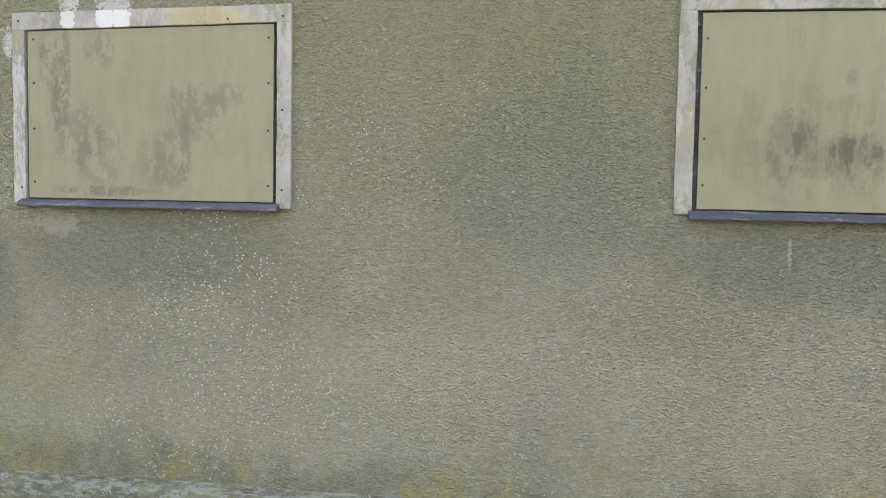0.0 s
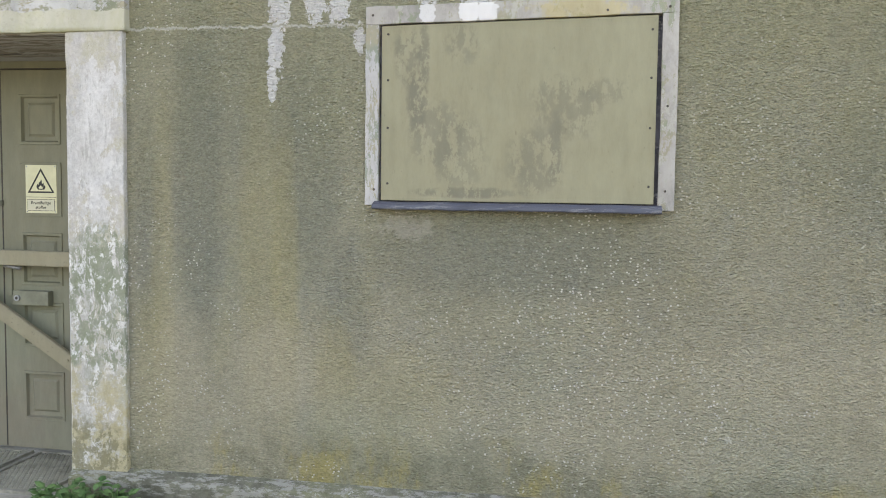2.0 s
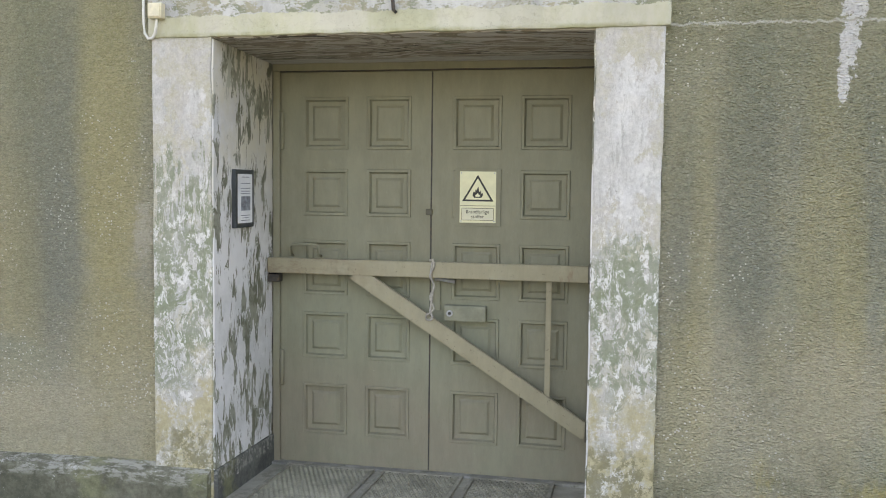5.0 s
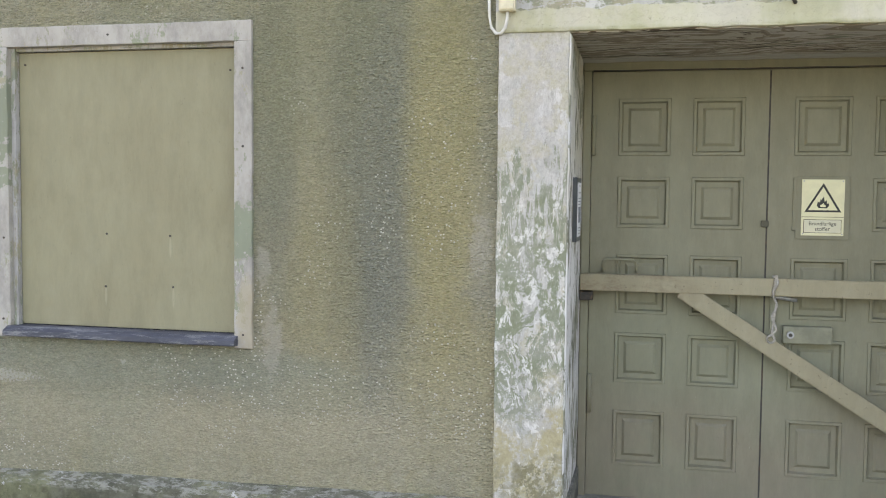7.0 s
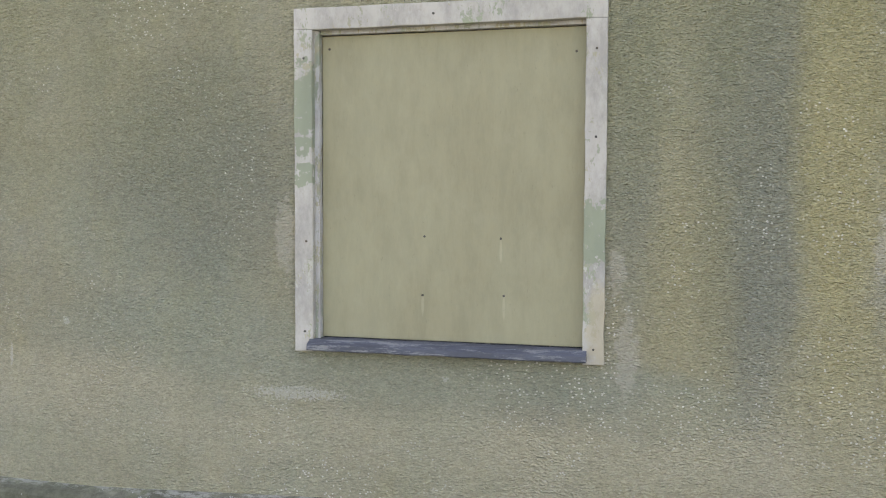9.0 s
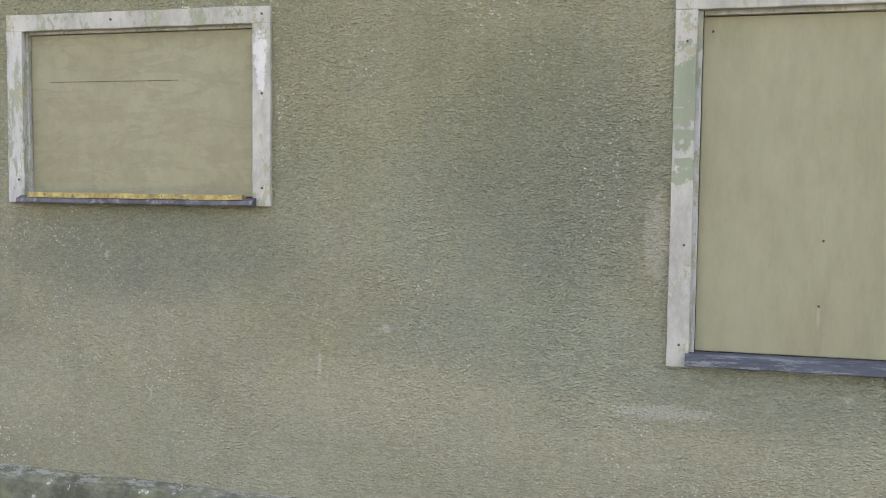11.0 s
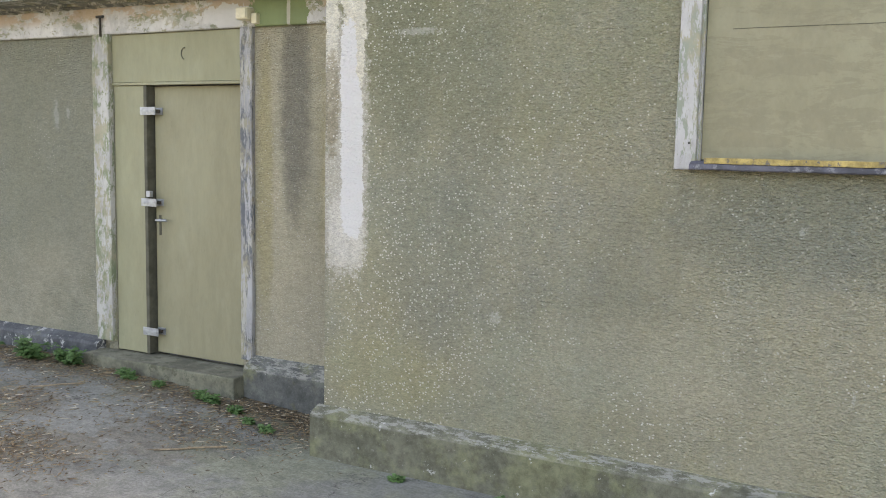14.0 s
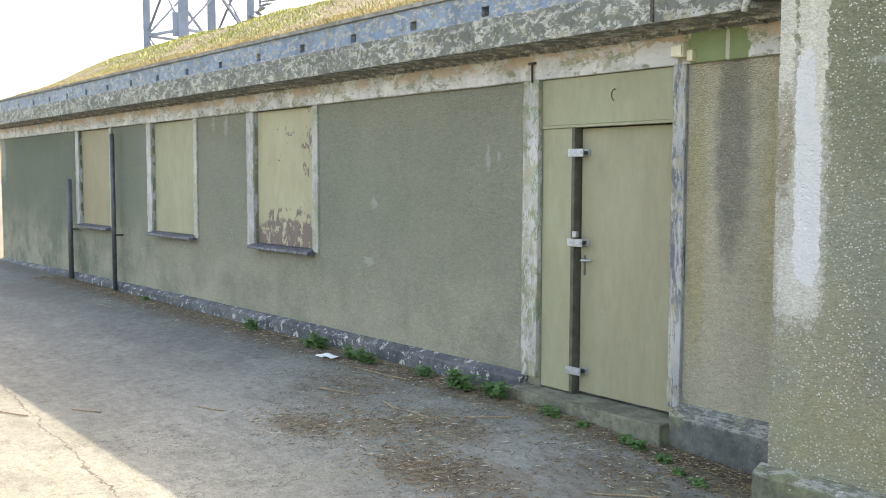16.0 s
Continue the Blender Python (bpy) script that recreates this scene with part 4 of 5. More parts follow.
def sloped(bm, drop):
    """Lowers the inner edge of a soffit."""
    for v in bm.verts:
        v.co.z -= drop * max(0.0, v.co.y) / 0.78
    return bm


portal = thing("trim", (-6.07, 0, 0.15), "white flaking painted portal around the recessed double door", "door surround", kind="structure")
part("left_pilaster", rough_box(-7.40, -7.06, -0.035, 0.80, 0.10, 2.645), pilaster_left_paint, portal)
part("right_pilaster", rough_box(-5.068, -4.745, -0.035, 0.80, 0.10, 2.645), pilaster_right_paint, portal)
part("lintel", rough_box(-7.415, -4.722, -0.045, 0.80, 2.640, 3.05, 0.008, 0), paint_lintel, portal)
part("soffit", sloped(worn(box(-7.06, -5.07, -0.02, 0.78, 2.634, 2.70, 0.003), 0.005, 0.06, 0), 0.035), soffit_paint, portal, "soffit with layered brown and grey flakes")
part("left_reveal", rough_box(-7.075, -7.052, -0.025, 0.775, 0.33, 2.632, 0.004), paint_reveal, portal, "peeling white reveal")
part("right_reveal", rough_box(-5.076, -5.055, -0.025, 0.775, 0.2, 2.632, 0.004), paint_reveal, portal, "peeling white reveal")
part("reveal_plinth", rough_box(-7.08, -7.040, -0.02, 0.775, 0.12, 0.33, 0.004), plinth_low, portal, "dark painted band at the foot of the reveal")
part("hook", rod([(-6.07, -0.04, 2.83), (-6.07, -0.062, 2.80), (-6.065, -0.066, 2.745), (-6.055, -0.052, 2.735)], 0.009), iron, portal, "rusty iron hook")
structure("floor", worn(box(-7.39, -4.75, -0.34, 0.95, -0.1, 0.148, 0.012), 0.004, 0.2, 0), slab_grey, "grey concrete threshold slab of the doorway", "floor")


def leaf_panels(x0, x1, columns, parent, name):
    rows = ((2.10, 2.39), (1.70, 1.96), (1.22, 1.53), (0.83, 1.09), (0.36, 0.65))
    holes = [(a, b, c, d) for a, b in columns for c, d in rows]
    body = part(name, wall(x0, x1, 0.790, 0.835, 0.165, 2.55, holes), door_green, parent)
    for a, b, c, d in holes:
        bm = bmesh.new()
        rings = []
        for inset, y in ((-0.012, 0.791), (-0.008, 0.783), (0.006, 0.783), (0.014, 0.806), (0.040, 0.808), (0.055, 0.797), (0.062, 0.797)):
            rings.append([bm.verts.new(p) for p in ((a + inset, y, c + inset), (b - inset, y, c + inset), (b - inset, y, d - inset), (a + inset, y, d - inset))])
        for r, s in zip(rings, rings[1:]):
            for i in range(4):
                bm.faces.new((r[i], r[(i + 1) % 4], s[(i + 1) % 4], s[i]))
        bm.faces.new(rings[-1])
        bmesh.ops.recalc_face_normals(bm, faces=bm.faces)
        part("door_panel", bm, door_green, body)
    return body


double_door = thing("door_1", (-6.06, 0.79, 0.15), "closed olive-green panelled wooden double door barred shut", "door", kind="structure")
part("door_head", box(-7.05, -5.06, 0.765, 0.85, 2.555, 2.635, 0.004), door_green, double_door)
part("door_jamb", box(-7.05, -7.005, 0.772, 0.85, 0.15, 2.555, 0.004), door_green, double_door)
part("door_jamb", box(-5.105, -5.057, 0.772, 0.85, 0.15, 2.555, 0.004), door_green, double_door)
leaf_panels(-7.002, -6.063, ((-6.845, -6.585), (-6.445, -6.195)), double_door, "left_leaf")
leaf_panels(-6.056, -5.108, ((-5.92, -5.655), (-5.52, -5.255)), double_door, "right_leaf")
part("threshold", box(-7.05, -5.06, 0.74, 0.86, 0.12, 0.163, 0.006), concrete_grey, double_door)
part("meeting_joint", box(-6.064, -6.055, 0.7885, 0.80, 0.17, 2.545), iron, double_door, "dark open joint between the leaves")
part("head_joint", worn(box(-7.0, -5.11, 0.7635, 0.77, 2.550, 2.557), 0.002, 0.2, 0), iron, double_door, "dark open joint under the door head")
for x, z in ((-6.99, 2.20), (-6.99, 0.75), (-5.115, 1.62), (-5.115, 0.68), (-5.115, 2.22)):
    part("hinge", rod([(x, 0.775, z - 0.11), (x, 0.775, z + 0.11)], 0.013), door_green, double_door)
part("latch", box(-6.09, -6.05, 0.772, 0.792, 1.705, 1.74, 0.006), joint_dark, double_door, "small dark iron latch")
part("pull_handle", rod([(-6.925, 0.79, 1.445), (-6.925, 0.75, 1.45), (-6.925, 0.745, 1.50), (-6.91, 0.742, 1.515), (-6.76, 0.742, 1.515), (-6.745, 0.745, 1.50), (-6.745, 0.75, 1.45), (-6.745, 0.79, 1.445)], 0.008), door_green, double_door)
lock = part("lock_case", box(-5.965, -5.715, 0.735, 0.792, 1.085, 1.178, 0.006), lock_grey, double_door, "surface-mounted lock case")
part("cylinder", rod([(-5.928, 0.737, 1.132), (-5.928, 0.722, 1.132)], 0.019, 16), zinc, lock, "round steel lock cylinder")
part("keyhole", rod([(-5.928, 0.7225, 1.132), (-5.928, 0.7205, 1.132)], 0.010, 10), iron, lock)
part("lever_plate", box(-6.03, -5.995, 0.775, 0.793, 1.14, 1.36, 0.004), door_green, double_door)
part("lever_handle", rod([(-6.012, 0.79, 1.33), (-6.012, 0.735, 1.33), (-5.995, 0.730, 1.332), (-5.90, 0.735, 1.318)], 0.011), zinc, double_door, "bare metal lever handle")

bar = thing("locking_bar", (-6.07, 0.70, 0.45), "tan painted swing bar with diagonal brace across the double door", "door bar")
part("crossbar", worn(box(-7.045, -5.115, 0.672, 0.712, 1.342, 1.435, 0.006), 0.003, 0.12, 0), bar_paint, bar)
part("diagonal_brace", beam((-6.50, 0.692, 1.36), (-5.115, 0.692, 0.485), 0.092, 0.036, bevel=0.005), bar_paint, bar)
part("upright_rod", box(-5.362, -5.330, 0.690, 0.708, 0.66, 1.342, 0.003), bar_paint, bar)
for z in (1.39, 0.49):
    bracket = part("hinge_bracket", box(-5.125, -5.06, 0.66, 0.75, z - 0.055, z + 0.055, 0.006), joint_dark, bar, "dark iron hinge bracket")
    part("pin", rod([(-5.088, 0.655, z - 0.075), (-5.088, 0.655, z + 0.075)], 0.013), iron, bracket)
part("staple", box(-7.05, -6.975, 0.690, 0.75, 1.285, 1.335, 0.006), iron, bar, "dark iron staple")
for x, z in ((-5.55, 0.765), (-5.25, 0.575), (-6.42, 1.39)):
    part("bolt", rod([(x, 0.676, z), (x, 0.668, z)], 0.010, 8), bar_paint, bar)
cord = thing("cord", (-6.05, 0.69, 1.12), "frayed grey cord looped over the bar", "cord")
loop = [(-6.02 + 0.012 * math.sin(i * 0.9), 0.664 - 0.004 * math.sin(i * 0.5), 1.45 - 0.018 * i) for i in range(17)]
loop += [(-6.035 - 0.02 * math.sin(a), 0.662, 1.135 - 0.02 + 0.02 * math.cos(a)) for a in [k * 0.7 for k in range(9)]]
loop += [(-6.03 + 0.02 * i / 3, 0.665, 1.15 + 0.055 * i) for i in range(4)]
part("strand", rod(loop, 0.0065, 6), rope, cord)
part("knot", rod([(-6.035, 0.66, 1.445), (-6.015, 0.655, 1.45), (-6.02, 0.665, 1.43), (-6.03, 0.668, 1.34)], 0.009, 6), rope, cord)


# ---- warning sign, notice, junction box ----
def lettering(text, size, place, rx, rz, material, parent, thick=0.0006):
    curve = bpy.data.curves.new("lettering", "FONT")
    curve.body, curve.size, curve.align_x, curve.extrude = text, size, "CENTER", thick
    temp = new("temporary_text", curve)
    bpy.context.view_layer.update()
    mesh = bpy.data.meshes.new_from_object(temp.evaluated_get(bpy.context.evaluated_depsgraph_get()))
    bpy.data.objects.remove(temp)
    mesh.transform(pose(*place, rx, 0, rz))
    mesh.materials.clear()
    mesh.materials.append(material)
    ob = new("lettering", mesh)
    ob.parent = parent
    ob.matrix_parent_inverse = at_rest[parent.name].inverted()
    return ob


def flat_shape(points, y0, y1):
    bm = bmesh.new()
    f = bm.faces.new([bm.verts.new((x, y0, z)) for x, z in points])
    bmesh.ops.recalc_face_normals(bm, faces=[f])
    made = bmesh.ops.extrude_face_region(bm, geom=[f])["geom"]
    for v in made:
        if isinstance(v, bmesh.types.BMVert):
            v.co.y = y1
    bmesh.ops.recalc_face_normals(bm, faces=bm.faces)
    return bm


def triangle_ring(cx, z0, half, high, w, y0, y1):
    bm = bmesh.new()
    outer = [(cx - half, z0), (cx + half, z0), (cx, z0 + high)]
    mid = (cx, z0 + high / 3)
    inner = [(mid[0] + (x - mid[0]) * w, mid[1] + (z - mid[1]) * w) for x, z in outer]
    for y in (y0, y1):
        o, i = [bm.verts.new((x, y, z)) for x, z in outer], [bm.verts.new((x, y, z)) for x, z in inner]
        for k in range(3):
            bm.faces.new((o[k], o[(k + 1) % 3], i[(k + 1) % 3], i[k]))
    bmesh.ops.recalc_face_normals(bm, faces=bm.faces)
    return bm


SX, SZ = -5.779, 1.664
sign = thing("warning_sign", (SX, 0.785, SZ), "pale yellow flammable-substances warning sign screwed to the door", "sign")
part("plate", box(SX - 0.107, SX + 0.107, 0.777, 0.7815, SZ, SZ + 0.299, 0.001), sign_yellow, sign)
part("backing", box(SX - 0.135, SX + 0.135, 0.781, 0.788, SZ - 0.02, SZ + 0.315, 0.002), door_green, sign)
part("triangle", triangle_ring(SX, SZ + 0.125, 0.093, 0.155, 0.80, 0.7765, 0.7755), sign_black, sign)
flame = [(-0.020, 0), (0.020, 0), (0.031, 0.014), (0.028, 0.030), (0.020, 0.022), (0.018, 0.044), (0.008, 0.034), (0.004, 0.066), (-0.008, 0.044), (-0.014, 0.048), (-0.015, 0.030), (-0.026, 0.036), (-0.031, 0.014)]
part("flame", flat_shape([(SX + a, SZ + 0.146 + b) for a, b in flame], 0.7765, 0.7755), sign_black, sign)
part("flame_core", flat_shape([(SX + a * 0.5, SZ + 0.152 + b * 0.35) for a, b in flame], 0.7752, 0.7745), sign_yellow, sign)
part("text_border", box(SX - 0.095, SX + 0.095, 0.7752, 0.7765, SZ + 0.014, SZ + 0.086), sign_black, sign)
part("text_field", box(SX - 0.0925, SX + 0.0925, 0.7740, 0.7754, SZ + 0.0165, SZ + 0.0835), sign_white, sign)
part("divider", box(SX - 0.105, SX + 0.105, 0.7755, 0.7766, SZ + 0.098, SZ + 0.101), sign_grey, sign)
lettering("Brandfarlige", 0.029, (SX, 0.7735, SZ + 0.055), 90, 0, sign_black, sign)
lettering("stoffer", 0.029, (SX, 0.7735, SZ + 0.027), 90, 0, sign_black, sign)
for dx in (-0.098, 0.098):
    for dz in (0.009, 0.29):
        part("screw", rod([(SX + dx, 0.777, SZ + dz), (SX + dx, 0.774, SZ + dz)], 0.004, 8), zinc, sign)

notice = thing("notice_frame", (-7.05, 0.32, 1.63), "dark framed paper notice hung on the flaking reveal", "notice")
part("surround", box(-7.060, -7.030, 0.195, 0.445, 1.630, 1.955, 0.004), notice_dark, notice)
part("sheet", box(-7.0315, -7.0285, 0.225, 0.418, 1.655, 1.930), paper, notice)
part("picture", box(-7.0290, -7.0275, 0.265, 0.388, 1.725, 1.805), print_grey, notice, "small grey photograph")
for z, half in ((1.915, 0.05), (1.880, 0.06), (1.852, 0.065), (1.836, 0.06), (1.822, 0.065), (1.700, 0.06), (1.686, 0.04), (1.672, 0.06)):
    part("line_of_print", box(-7.0290, -7.0277, 0.325 - half, 0.325 + half, z - 0.004, z), print_grey, notice)

junction = thing("junction_box", (-7.35, -0.045, 2.74), "cream plastic junction box with a white cable loop", "junction box")
part("case", box(-7.395, -7.315, -0.085, -0.040, 2.735, 2.815, 0.006), cream_plastic, junction)
part("lid", box(-7.388, -7.322, -0.092, -0.084, 2.742, 2.808, 0.004), cream_plastic, junction)
part("cable", rod([(-7.45, -0.02, 3.0), (-7.45, -0.025, 2.80), (-7.447, -0.03, 2.72), (-7.435, -0.04, 2.665), (-7.41, -0.05, 2.635), (-7.385, -0.055, 2.635), (-7.365, -0.06, 2.66), (-7.355, -0.065, 2.70), (-7.353, -0.065, 2.74)], 0.008, 8), white_cable, junction)


def door_mat(x0, x1, place):
    mat_thing = thing("door_mat", (place[0], place[1], 0.15), "dirty brown studded mat in a metal frame on the threshold", "mat", "mats before the double door")
    y0, y1, z = 0.02, 0.735, 0.152
    bm = bmesh.new()
    for a in ((x0, x1, y0, y0 + 0.02), (x0, x1, y1 - 0.02, y1), (x0, x0 + 0.02, y0 + 0.02, y1 - 0.02), (x1 - 0.02, x1, y0 + 0.02, y1 - 0.02)):
        box(a[0], a[1], a[2], a[3], z - 0.004, z + 0.014, 0, bm)
    part("rim", bm, mat_edge, mat_thing)
    bm = box(x0 + 0.02, x1 - 0.02, y0 + 0.02, y1 - 0.02, z - 0.004, z + 0.004)
    nx, ny = int((x1 - x0) / 0.03), 22
    for i in range(1, nx - 1):
        for j in range(1, ny):
            cx, cy = x0 + (x1 - x0) * (i + 0.5 * (j % 2) + 0.25) / nx, y0 + (y1 - y0) * j / ny
            t = [bm.verts.new((cx + dx * 0.009, cy + dy * 0.009, z + 0.011)) for dx, dy in ((-1, 0), (0, -1), (1, 0), (0, 1))]
            b = [bm.verts.new((cx + dx * 0.013, cy + dy * 0.013, z + 0.003)) for dx, dy in ((-1, 0), (0, -1), (1, 0), (0, 1))]
            bm.faces.new(t)
            for q in range(4):
                bm.faces.new((b[q], b[(q + 1) % 4], t[(q + 1) % 4], t[q]))
    part("studded_sheet", bm, mat_brown, mat_thing)


for x0, x1 in ((-6.93, -6.38), (-6.33, -5.835), (-5.785, -5.295)):
    door_mat(x0, x1, ((x0 + x1) / 2, 0.38))


# ---- boarded windows ----
def screw(parent, x, y, z, material):
    part("screw", rod([(x, y + 0.002, z), (x, y - 0.003, z)], 0.006, 8), material, parent)


def boarded_window(name, inner, outer, trim, board_mat, label, y=0.0, board_y=-0.012, sill_mat=None, sill_high=0.03, left_drop=0.0, sill_out=0.07, jamb_mat=None, gaps=(0.012, 0.018, 0.008, 0.006), rise=0.0, bead=False):
    """A boarded window: flaking timber trim on three sides, a board in the opening (gaps: left, right, foot, head) and a sloped sill.
    rise: how far its head climbs from left to right."""
    x0, x1, z0, z1 = inner
    ox0, ox1, oz0, oz1 = outer

    def racked(bm):
        for v in bm.verts:
            if v.co.z > z1 - 0.05:
                v.co.z += rise * (v.co.x - x0) / (x1 - x0)
        return bm

    w = thing(name, ((x0 + x1) / 2, y, z0), label, "boarded window", "boarded windows", "structure")
    part("window_head", racked(worn(box(ox0, ox1, y - 0.022, y + 0.10, z1, oz1 + (0.006 if oz1 > z1 else 0.010), 0.005), 0.004, 0.07, 0)), trim, w)
    part("left_jamb", racked(worn(box(ox0, x0, y - 0.024, y + 0.10, oz0 + left_drop, z1, 0.005), 0.004, 0.07, 2)), jamb_mat or trim, w)
    part("right_jamb", racked(worn(box(x1, ox1, y - 0.024, y + 0.10, oz0, z1, 0.005), 0.004, 0.07, 2)), trim, w)
    left, right, foot, head = gaps
    part("board", racked(worn(box(x0 + left, x1 - right, y + board_y, y + board_y + 0.018, z0 + foot, z1 - head, 0.002), 0.0012, 0.16, 0)), board_mat, w)
    # dark sheet added behind the board as the shade in its gaps
    part("backing", box(x0 - 0.02, x1 + 0.02, y + board_y + 0.03, y + board_y + 0.09, z0 - 0.01, z1 + 0.02), sill_and_gap_dark, w)
    if bead:
        part("stop_bead", worn(box(x0 - 0.004, x0 + left - 0.003, y + 0.012, y + board_y + 0.02, z0, z1, 0.003), 0.002, 0.09, 2), paint_trim_grey, w, "grey worn stop bead")
        part("stop_bead", worn(box(x0 + left, x1, y + 0.020, y + board_y + 0.02, z1 - head + 0.004, z1 + 0.004, 0.003), 0.002, 0.09, 0), paint_trim_grey, w, "grey worn stop bead")
    bm = bmesh.new()
    a, b = x0 - 0.015, x1 + 0.02
    prof = [(y + 0.05, z0 + 0.004), (y + 0.05, z0 - sill_high - 0.01), (y - sill_out, z0 - sill_high - 0.008), (y - sill_out - 0.004, z0 - sill_high - 0.002), (y - sill_out, z0 - sill_high * 0.45), (y - 0.03, z0 + 0.002)]
    part("window_sill", worn(strip([(a + (b - a) * i / 24, 0.002 * noise.noise(Vector((a + i, 1, 2)))) for i in range(25)], prof), 0.004, 9.0), sill_mat, w)
    return w


w = boarded_window("window_1", W1, (-3.457, -1.977, 1.770, 2.727), trim_one, board_stained, "boarded window with mould-stained olive board and flaking trim", sill_mat=sill_blue, sill_high=0.026, rise=0.026, jamb_mat=paint_trim_grey)
for x in (-3.345, -2.095):
    for z in (1.88, 2.15, 2.38, 2.60):
        screw(w, x, -0.013, z, iron)
for x, z in ((-3.42, 2.69), (-2.02, 2.70), (-3.41, 1.85), (-2.02, 2.25), (-2.02, 1.86), (-2.3, 2.69)):
    screw(w, x, -0.025, z, iron)
w = boarded_window("window_2", W0, (-0.15, 1.35, 1.785, 2.785), paint_trim, board_mouldy, "boarded window with black mould on its olive board", sill_mat=sill_blue, gaps=(0.022, 0.018, 0.010, 0.010))
for z in (1.92, 2.13, 2.36, 2.58):
    screw(w, -0.025, -0.013, z, iron)
w = boarded_window("window_3", W2, (-10.213, -8.682, 1.047, 2.738), trim_three, board_clean, "large boarded window with a plain olive board and flaking trim", sill_mat=sill_blue, sill_high=0.040, board_y=0.045, gaps=(0.027, 0.006, 0.009, 0.024), bead=True)
for x, z in ((-9.181, 1.625), (-9.569, 1.342), (-9.165, 1.350), (-9.56, 1.63), (-8.83, 2.50), (-10.05, 2.55)):
    screw(w, x, 0.044, z, iron)
for x, z in ((-10.16, 2.50), (-10.15, 1.6), (-10.16, 1.15), (-8.73, 2.5), (-8.73, 2.1), (-8.73, 1.12), (-9.5, 2.69)):
    screw(w, x, -0.025, z, iron)
w = boarded_window("window_4", W3, (-13.687, -12.155, 1.738, 2.725), trim_four, board_planked, "boarded window with a blotched olive plank board over an ochre sill edge", sill_mat=sill_and_gap_dark, board_y=0.035, jamb_mat=paint_trim_grey, gaps=(0.014, 0.006, 0.008, 0.018), bead=True)
part("sill_edge", worn(box(-13.54, -12.29, -0.066, -0.02, 1.768, 1.794, 0.003), 0.005, 0.03, 0), sill_ochre, w, "flaked ochre sill edge")
part("board_joint", worn(box(-13.46, -12.70, 0.0335, 0.0365, 2.3785, 2.3815), 0.0015, 0.05, 0), joint_dark, w)
for x, z in ((-13.62, 1.86), (-12.20, 2.30), (-12.20, 1.83), (-12.20, 2.69), (-13.05, 2.69)):
    screw(w, x, -0.025, z, iron)

# the wing's windows
for name, hole, board, words in (("window_5", B1, board_blistered, "boarded window with blistered olive paint and bare patches"), ("window_6", B2, board_wing, "boarded window with a pale olive board and white trim"), ("window_7", B3, board_brown, "boarded window with a browned board behind a pipe")):
    x0, x1, z0, z1 = hole
    boarded_window(name, (x0, x1, z0, z1), (x0 - 0.16, x1 + 0.11, z0 - 0.02, z1), paint_trim, board, words, y=0.66, board_y=0.035, sill_mat=sill_and_gap_dark, sill_high=0.045, sill_out=0.10, jamb_mat=paint_trim_grey)

# ---- side door of the wing ----
side_door = thing("door_2", (-17.4, 0.7, 0.21), "olive-painted side door with a fixed panel, closed with strap hinges", "door", kind="structure")
part("left_post", worn(box(-18.295, -18.125, 0.615, 0.76, 0.285, 2.60, 0.008), 0.005, 0.09, 2), post_paint, side_door, "post with flaking white and green paint")
part("right_post", worn(box(-16.868, -16.765, 0.625, 0.76, 0.30, 2.60, 0.008), 0.005, 0.09, 2), post_grey, side_door, "weathered grey timber post")
part("top_panel", box(-18.122, -16.87, 0.655, 0.675, 2.245, 2.592, 0.003), board_wing, side_door)
part("rail", box(-18.122, -16.87, 0.648, 0.70, 2.222, 2.243, 0.003), board_wing, side_door)
part("side_panel", box(-18.115, -17.805, 0.662, 0.682, 0.222, 2.22, 0.003), board_wing, side_door)
part("mullion", box(-17.803, -17.772, 0.650, 0.74, 0.222, 2.22, 0.003), joint_dark, side_door, "dark open joint strip")
part("leaf", box(-17.752, -16.878, 0.712, 0.752, 0.232, 2.215, 0.004), board_clean, side_door)
# dark sheet added behind the leaf, in place of shade in the open gaps
part("backing", box(-18.12, -16.87, 0.76, 0.80, 0.21, 2.59), sill_and_gap_dark, side_door)
for z in (2.035, 1.365, 0.395):
    strap = part("strap_hinge", box(-17.83, -17.68, 0.640, 0.650, z - 0.029, z + 0.029, 0.002), zinc, side_door, "zinc hasp plate")
    part("rib", box(-17.82, -17.69, 0.634, 0.641, z - 0.010, z + 0.010, 0.002), zinc, strap)
    part("strap_tail", box(-17.745, -17.67, 0.704, 0.713, z - 0.026, z + 0.026, 0.002), zinc, strap)
    part("spacer", box(-17.765, -17.69, 0.650, 0.705, z - 0.012, z + 0.012, 0.002), iron, strap)
part("padlock", box(-17.775, -17.735, 0.635, 0.665, 1.405, 1.45, 0.005), zinc, side_door, "small padlock")
part("handle", rod([(-17.71, 0.715, 1.235), (-17.71, 0.665, 1.235), (-17.69, 0.66, 1.235), (-17.60, 0.662, 1.238)], 0.009), zinc, side_door)
part("escutcheon", box(-17.72, -17.698, 0.708, 0.713, 1.12, 1.27, 0.002), joint_dark, side_door)
ring = [(-17.40 + 0.026 * math.cos(a), 0.652, 2.44 + 0.04 * math.sin(a)) for a in [1.2 + 0.35 * i for i in range(11)]]
part("number_hook", rod(ring, 0.004, 6), joint_dark, side_door, "small curved iron mark")
structure("step", worn(box(-18.26, -16.775, 0.44, 0.80, -0.1, 0.212, 0.012), 0.006, 0.10, 0), step_grey, "worn grey concrete door step of the side door", "step")
